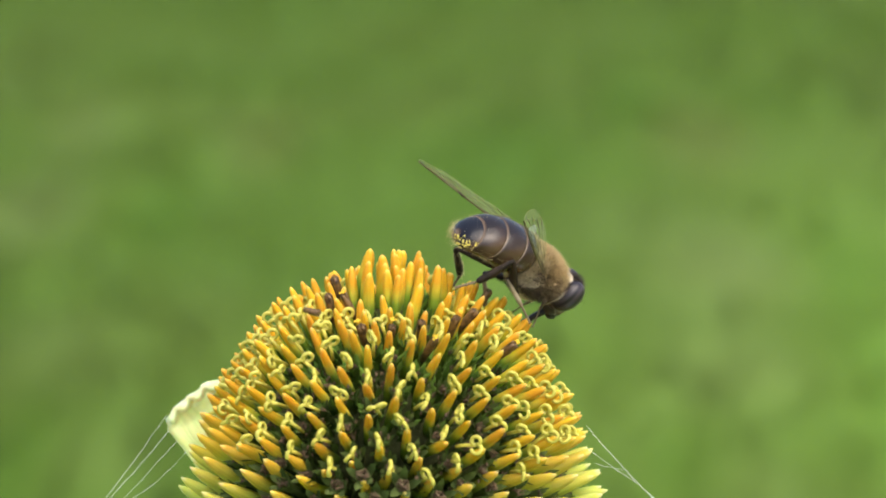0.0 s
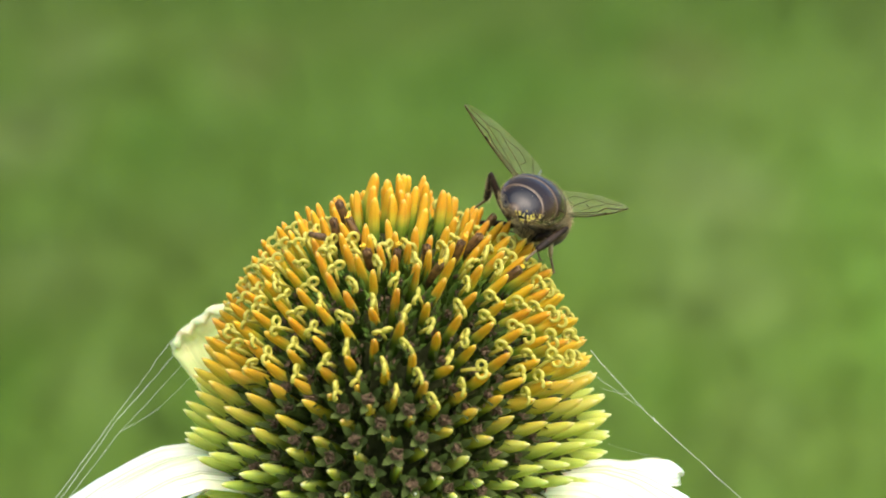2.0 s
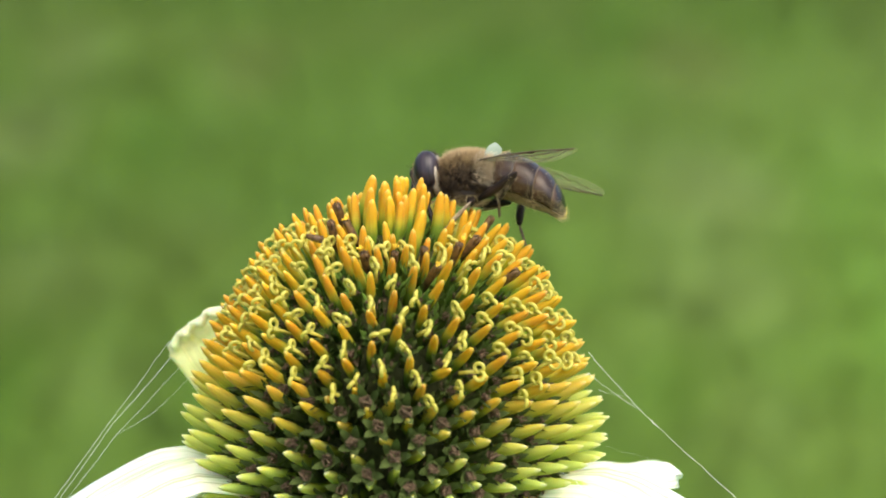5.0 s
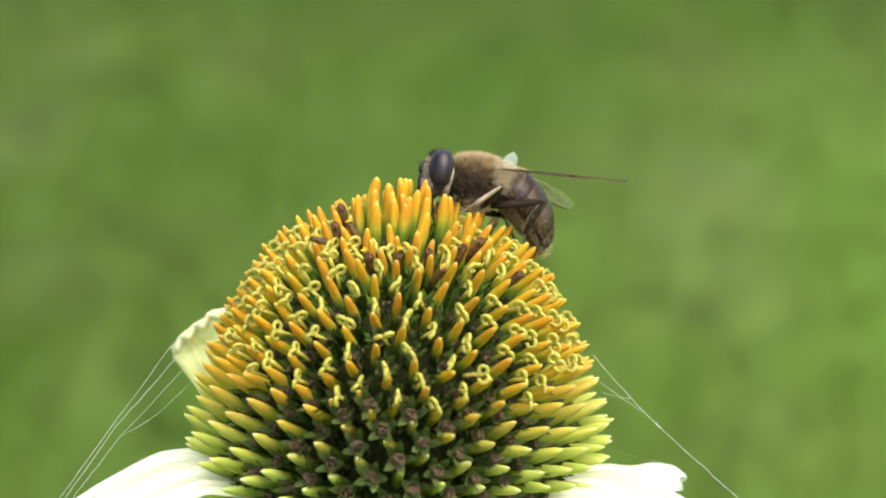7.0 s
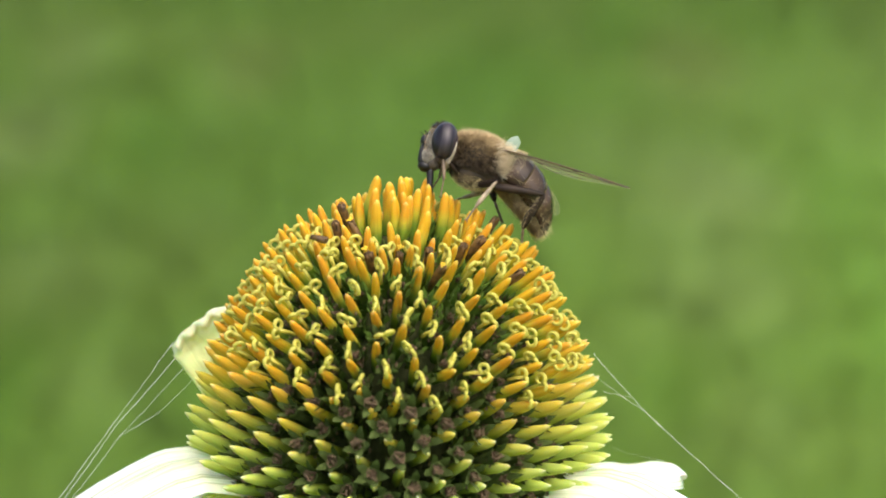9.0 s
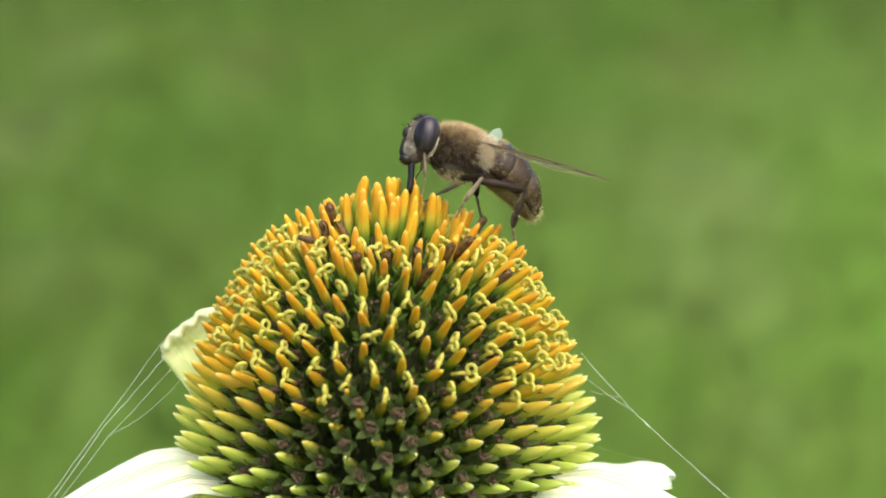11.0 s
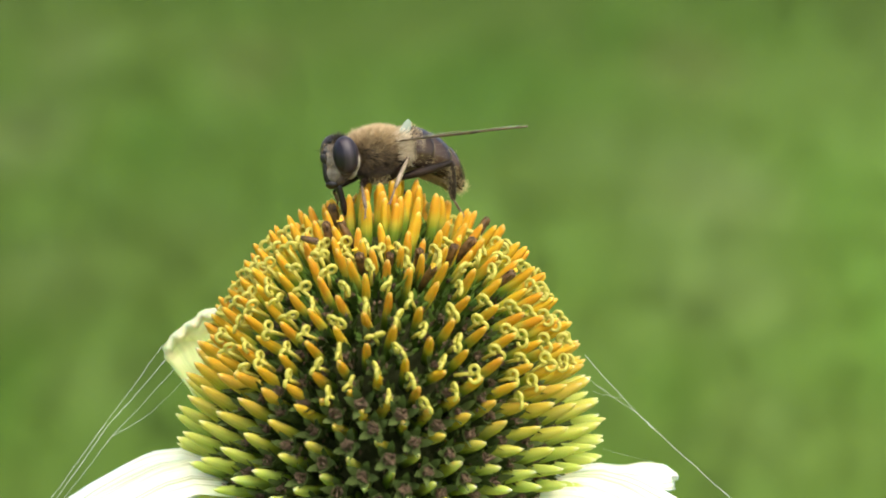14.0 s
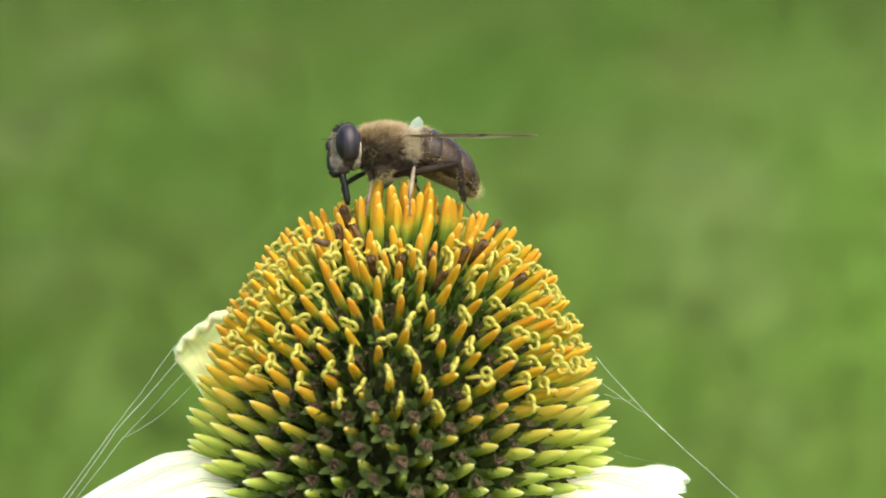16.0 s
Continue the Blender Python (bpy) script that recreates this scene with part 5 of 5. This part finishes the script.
HIND_RIGHT = [
    (0, -4.7, -3.1, 0.3, -6.7, -2.9, -4.5), (0.5, -4, -4.5, -0.1, -4.7, -0.9, -3.8), (1, -5.5, -2.8, -1.4, -8.6, -1.4, -5.4), (1.5, -3.8, -3.7, 0.8, -6.3, -5.8, -3.2),
    (2, -4.8, -3.7, -0.6, -7.2, -3.2, -5.2), (2.5, -4.8, -3.7, -0.5, -7.9, -3.6, -4.6), (3, -4.1, -4.4, -0.4, -7.5, -4.1, -4.3), (3.2, -5, -3.9, -2.4, -7.3, -1.8, -6.6),
    (3.4, -5, -3.9, -2.5, -7.2, -1.1, -6.3), (3.5, -5.2, -3.2, -3.1, -6.7, 0.3, -6.6), (3.7, -4.8, -2.9, -4.4, -6.4, 0.9, -7.5), (4, -3.8, -5.1, -2.4, -4.5, -2, -6.5),
]
MIDDLE_LEFT = [
    (0, -0.9, 3.2, -3.6, 1.6, 3.0, -6.4), (2, -0.9, 3.0, -3.6, 1.6, 2.6, -6.4), (4.2, -0.8, 3.0, -3.4, 1.5, 2.5, -6.0),
    (6.5, -0.8, 3.9, -1.4, 1.8, 4.1, -4.7), (7, -1.2, 3.5, -0.7, 1.8, 3.6, -3.5), (7.5, -0.4, 4, -1.3, 2.6, 3.9, -4.3), (8, -0.8, 4.1, -2.2, 0.8, 4.2, -6.1),
    (10.5, -0.9, 4.1, -2.2, 0.4, 3.9, -6.2), (11, -1.2, 4, -2, -0.7, 1.8, -5.6), (11.5, -1.5, 3.9, -2, -1.3, 1.8, -5.6), (12, -1, 4, -1.8, -1.2, 2.5, -5.7),
    (12.5, -0.7, 4, -1.7, 0.6, 3.9, -5.7), (13, -0.8, 3.9, -1.2, 2.3, 3.8, -4.1), (13.5, -1, 3.7, -0.9, 1.2, 4.2, -4.4), (14, -1, 3.4, -0.4, 1.3, 4, -3.8),
    (14.5, -1.2, 3.4, -0.5, 1.8, 3.5, -3.5), (15, -1, 4, -1.7, 0.5, 4.5, -5.6), (15.5, -1.1, 4, -1.9, -0.3, 4.7, -5.9), (16, -1.2, 3.9, -1.7, -0.7, 4.7, -5.8),
]
FRONT_LEFT = [
    (12.5, -0.7, 0.1, -1.3, 2.4, 0.2, -3.7), (13, 2.8, 2.7, -1.8, 0.8, -0.2, -3.7), (13.5, 3.2, 2.3, -2.4, 4.3, 4.8, -5.3), (14, 3, 2.5, -2.3, 4.5, 5.5, -4.6),
    (14.5, 3.1, 2.4, -2.4, 4.3, 5.3, -4.9), (15, 2.8, 2.7, -2.4, 4, 4.1, -5.9), (15.5, 1.9, 2.9, -2.7, 3.2, 4.5, -6.1), (16, 2, 2.8, -2.9, 3.1, 5.1, -6),
]
FRONT_RIGHT = [
    (12.5, 2.9, -2.6, -2.1, -0, -4.2, -4.3), (13, 3.5, -1.8, -2.5, 2.2, -4.7, -5), (13.5, 3.5, -1.7, -2.8, 1.8, -4.9, -4.5), (14, 3.5, -1.6, -2.9, 1.7, -4.7, -4.7),
    (14.5, 3.5, -1.6, -2.9, 1.9, -5, -4.3), (15, 3.4, -1.5, -3.2, 2.1, -5.1, -4.3), (15.5, 3.4, -1.4, -3.2, 2.1, -4.9, -4.8), (16, 3.4, -1.4, -3.2, 2.2, -5, -4.4),
]
LEG_ROWS = {("hind", 1): HIND_LEFT, ("hind", -1): HIND_RIGHT, ("middle", 1): MIDDLE_LEFT, ("front", 1): FRONT_LEFT, ("front", -1): FRONT_RIGHT}
HEAD_ROWS = [
    (0, 8, -6), (1.5, 8, -6), (4.2, 10, 0), (6.5, 9, -5.7), (7, 3.2, 0.4), (7.5, 4.4, -1.2),
    (8, 5.1, -1.7), (10.5, 8.4, -0.2), (11, 5.1, -1.7), (11.5, 5.5, 4.8), (12, 5.6, 5), (12.5, 9, -6.1),
    (13, 7.7, 8.5), (13.5, 6.9, 3.3), (14, 3.3, -0.5), (14.5, 5.8, -1.6), (15, 6.9, -2.5), (15.5, 4.6, -0.4),
    (16, 5.1, -3.8),
]
# how much higher the right wing is held, and its twist
RIGHT_WING = [
    (0, 26.1, -40), (0.5, 10.3, -11), (1, 5.2, -19), (1.5, 25.2, -55), (2, 4.5, 7), (2.5, 5.5, 4), (3, 11.3, 20), (3.2, -16.6, -8),
    (3.4, -18.1, -10), (3.5, -22.4, -22), (3.7, -26.1, -28), (4, -8.9, -16), (6.5, 0, -8), (12, 0, 0), (13, -9, 0), (16, -9, 0),
]
# twist, lift and spread of the wings
WING_ROWS = [
    (0, -25, -7.6, 32.2), (0.5, -17, -0.4, 40.6), (1, -16, 3.5, 41.1), (1.5, -33, -5.1, 29.5), (2, -17, 2.9, 31.9), (2.5, -19, 0.6, 32),
    (3, -23, -4.1, 30.5), (3.2, 19, 5.6, 31.1), (3.4, 28, 10.8, 30.1), (3.5, -40, 9.2, 29.4), (3.7, -38, 5.7, 33.7), (4, 8, 1.8, 40.7),
    (6.5, -8, 0.5, 37.5), (7, -7, -0.3, 37.6), (7.5, -12, 0.8, 36.9), (8, 0, -2.5, 35.3), (10.5, 0, -4.1, 38.1), (11, 2, -3.4, 40.7),
    (11.5, -2, -2.8, 38.2), (12, 4, -0.1, 44.9), (12.5, 2, -0.6, 31), (13, 0, 4.2, 57.7), (13.5, 0, 2, 51.2), (14, 2, 4.4, 53),
    (14.5, -1, 1.4, 50.6), (15, 0, -0.6, 43.2), (15.5, -1, -1.2, 40.9), (16, 0, -0.7, 40.4),
]

build_lawn()
coneflower = build_flower()
hoverfly, abdomen, fly_head, fly_legs, fly_wings = build_fly()
build_scales(coneflower)
motions(coneflower, hoverfly, abdomen, fly_head, fly_legs, fly_wings)
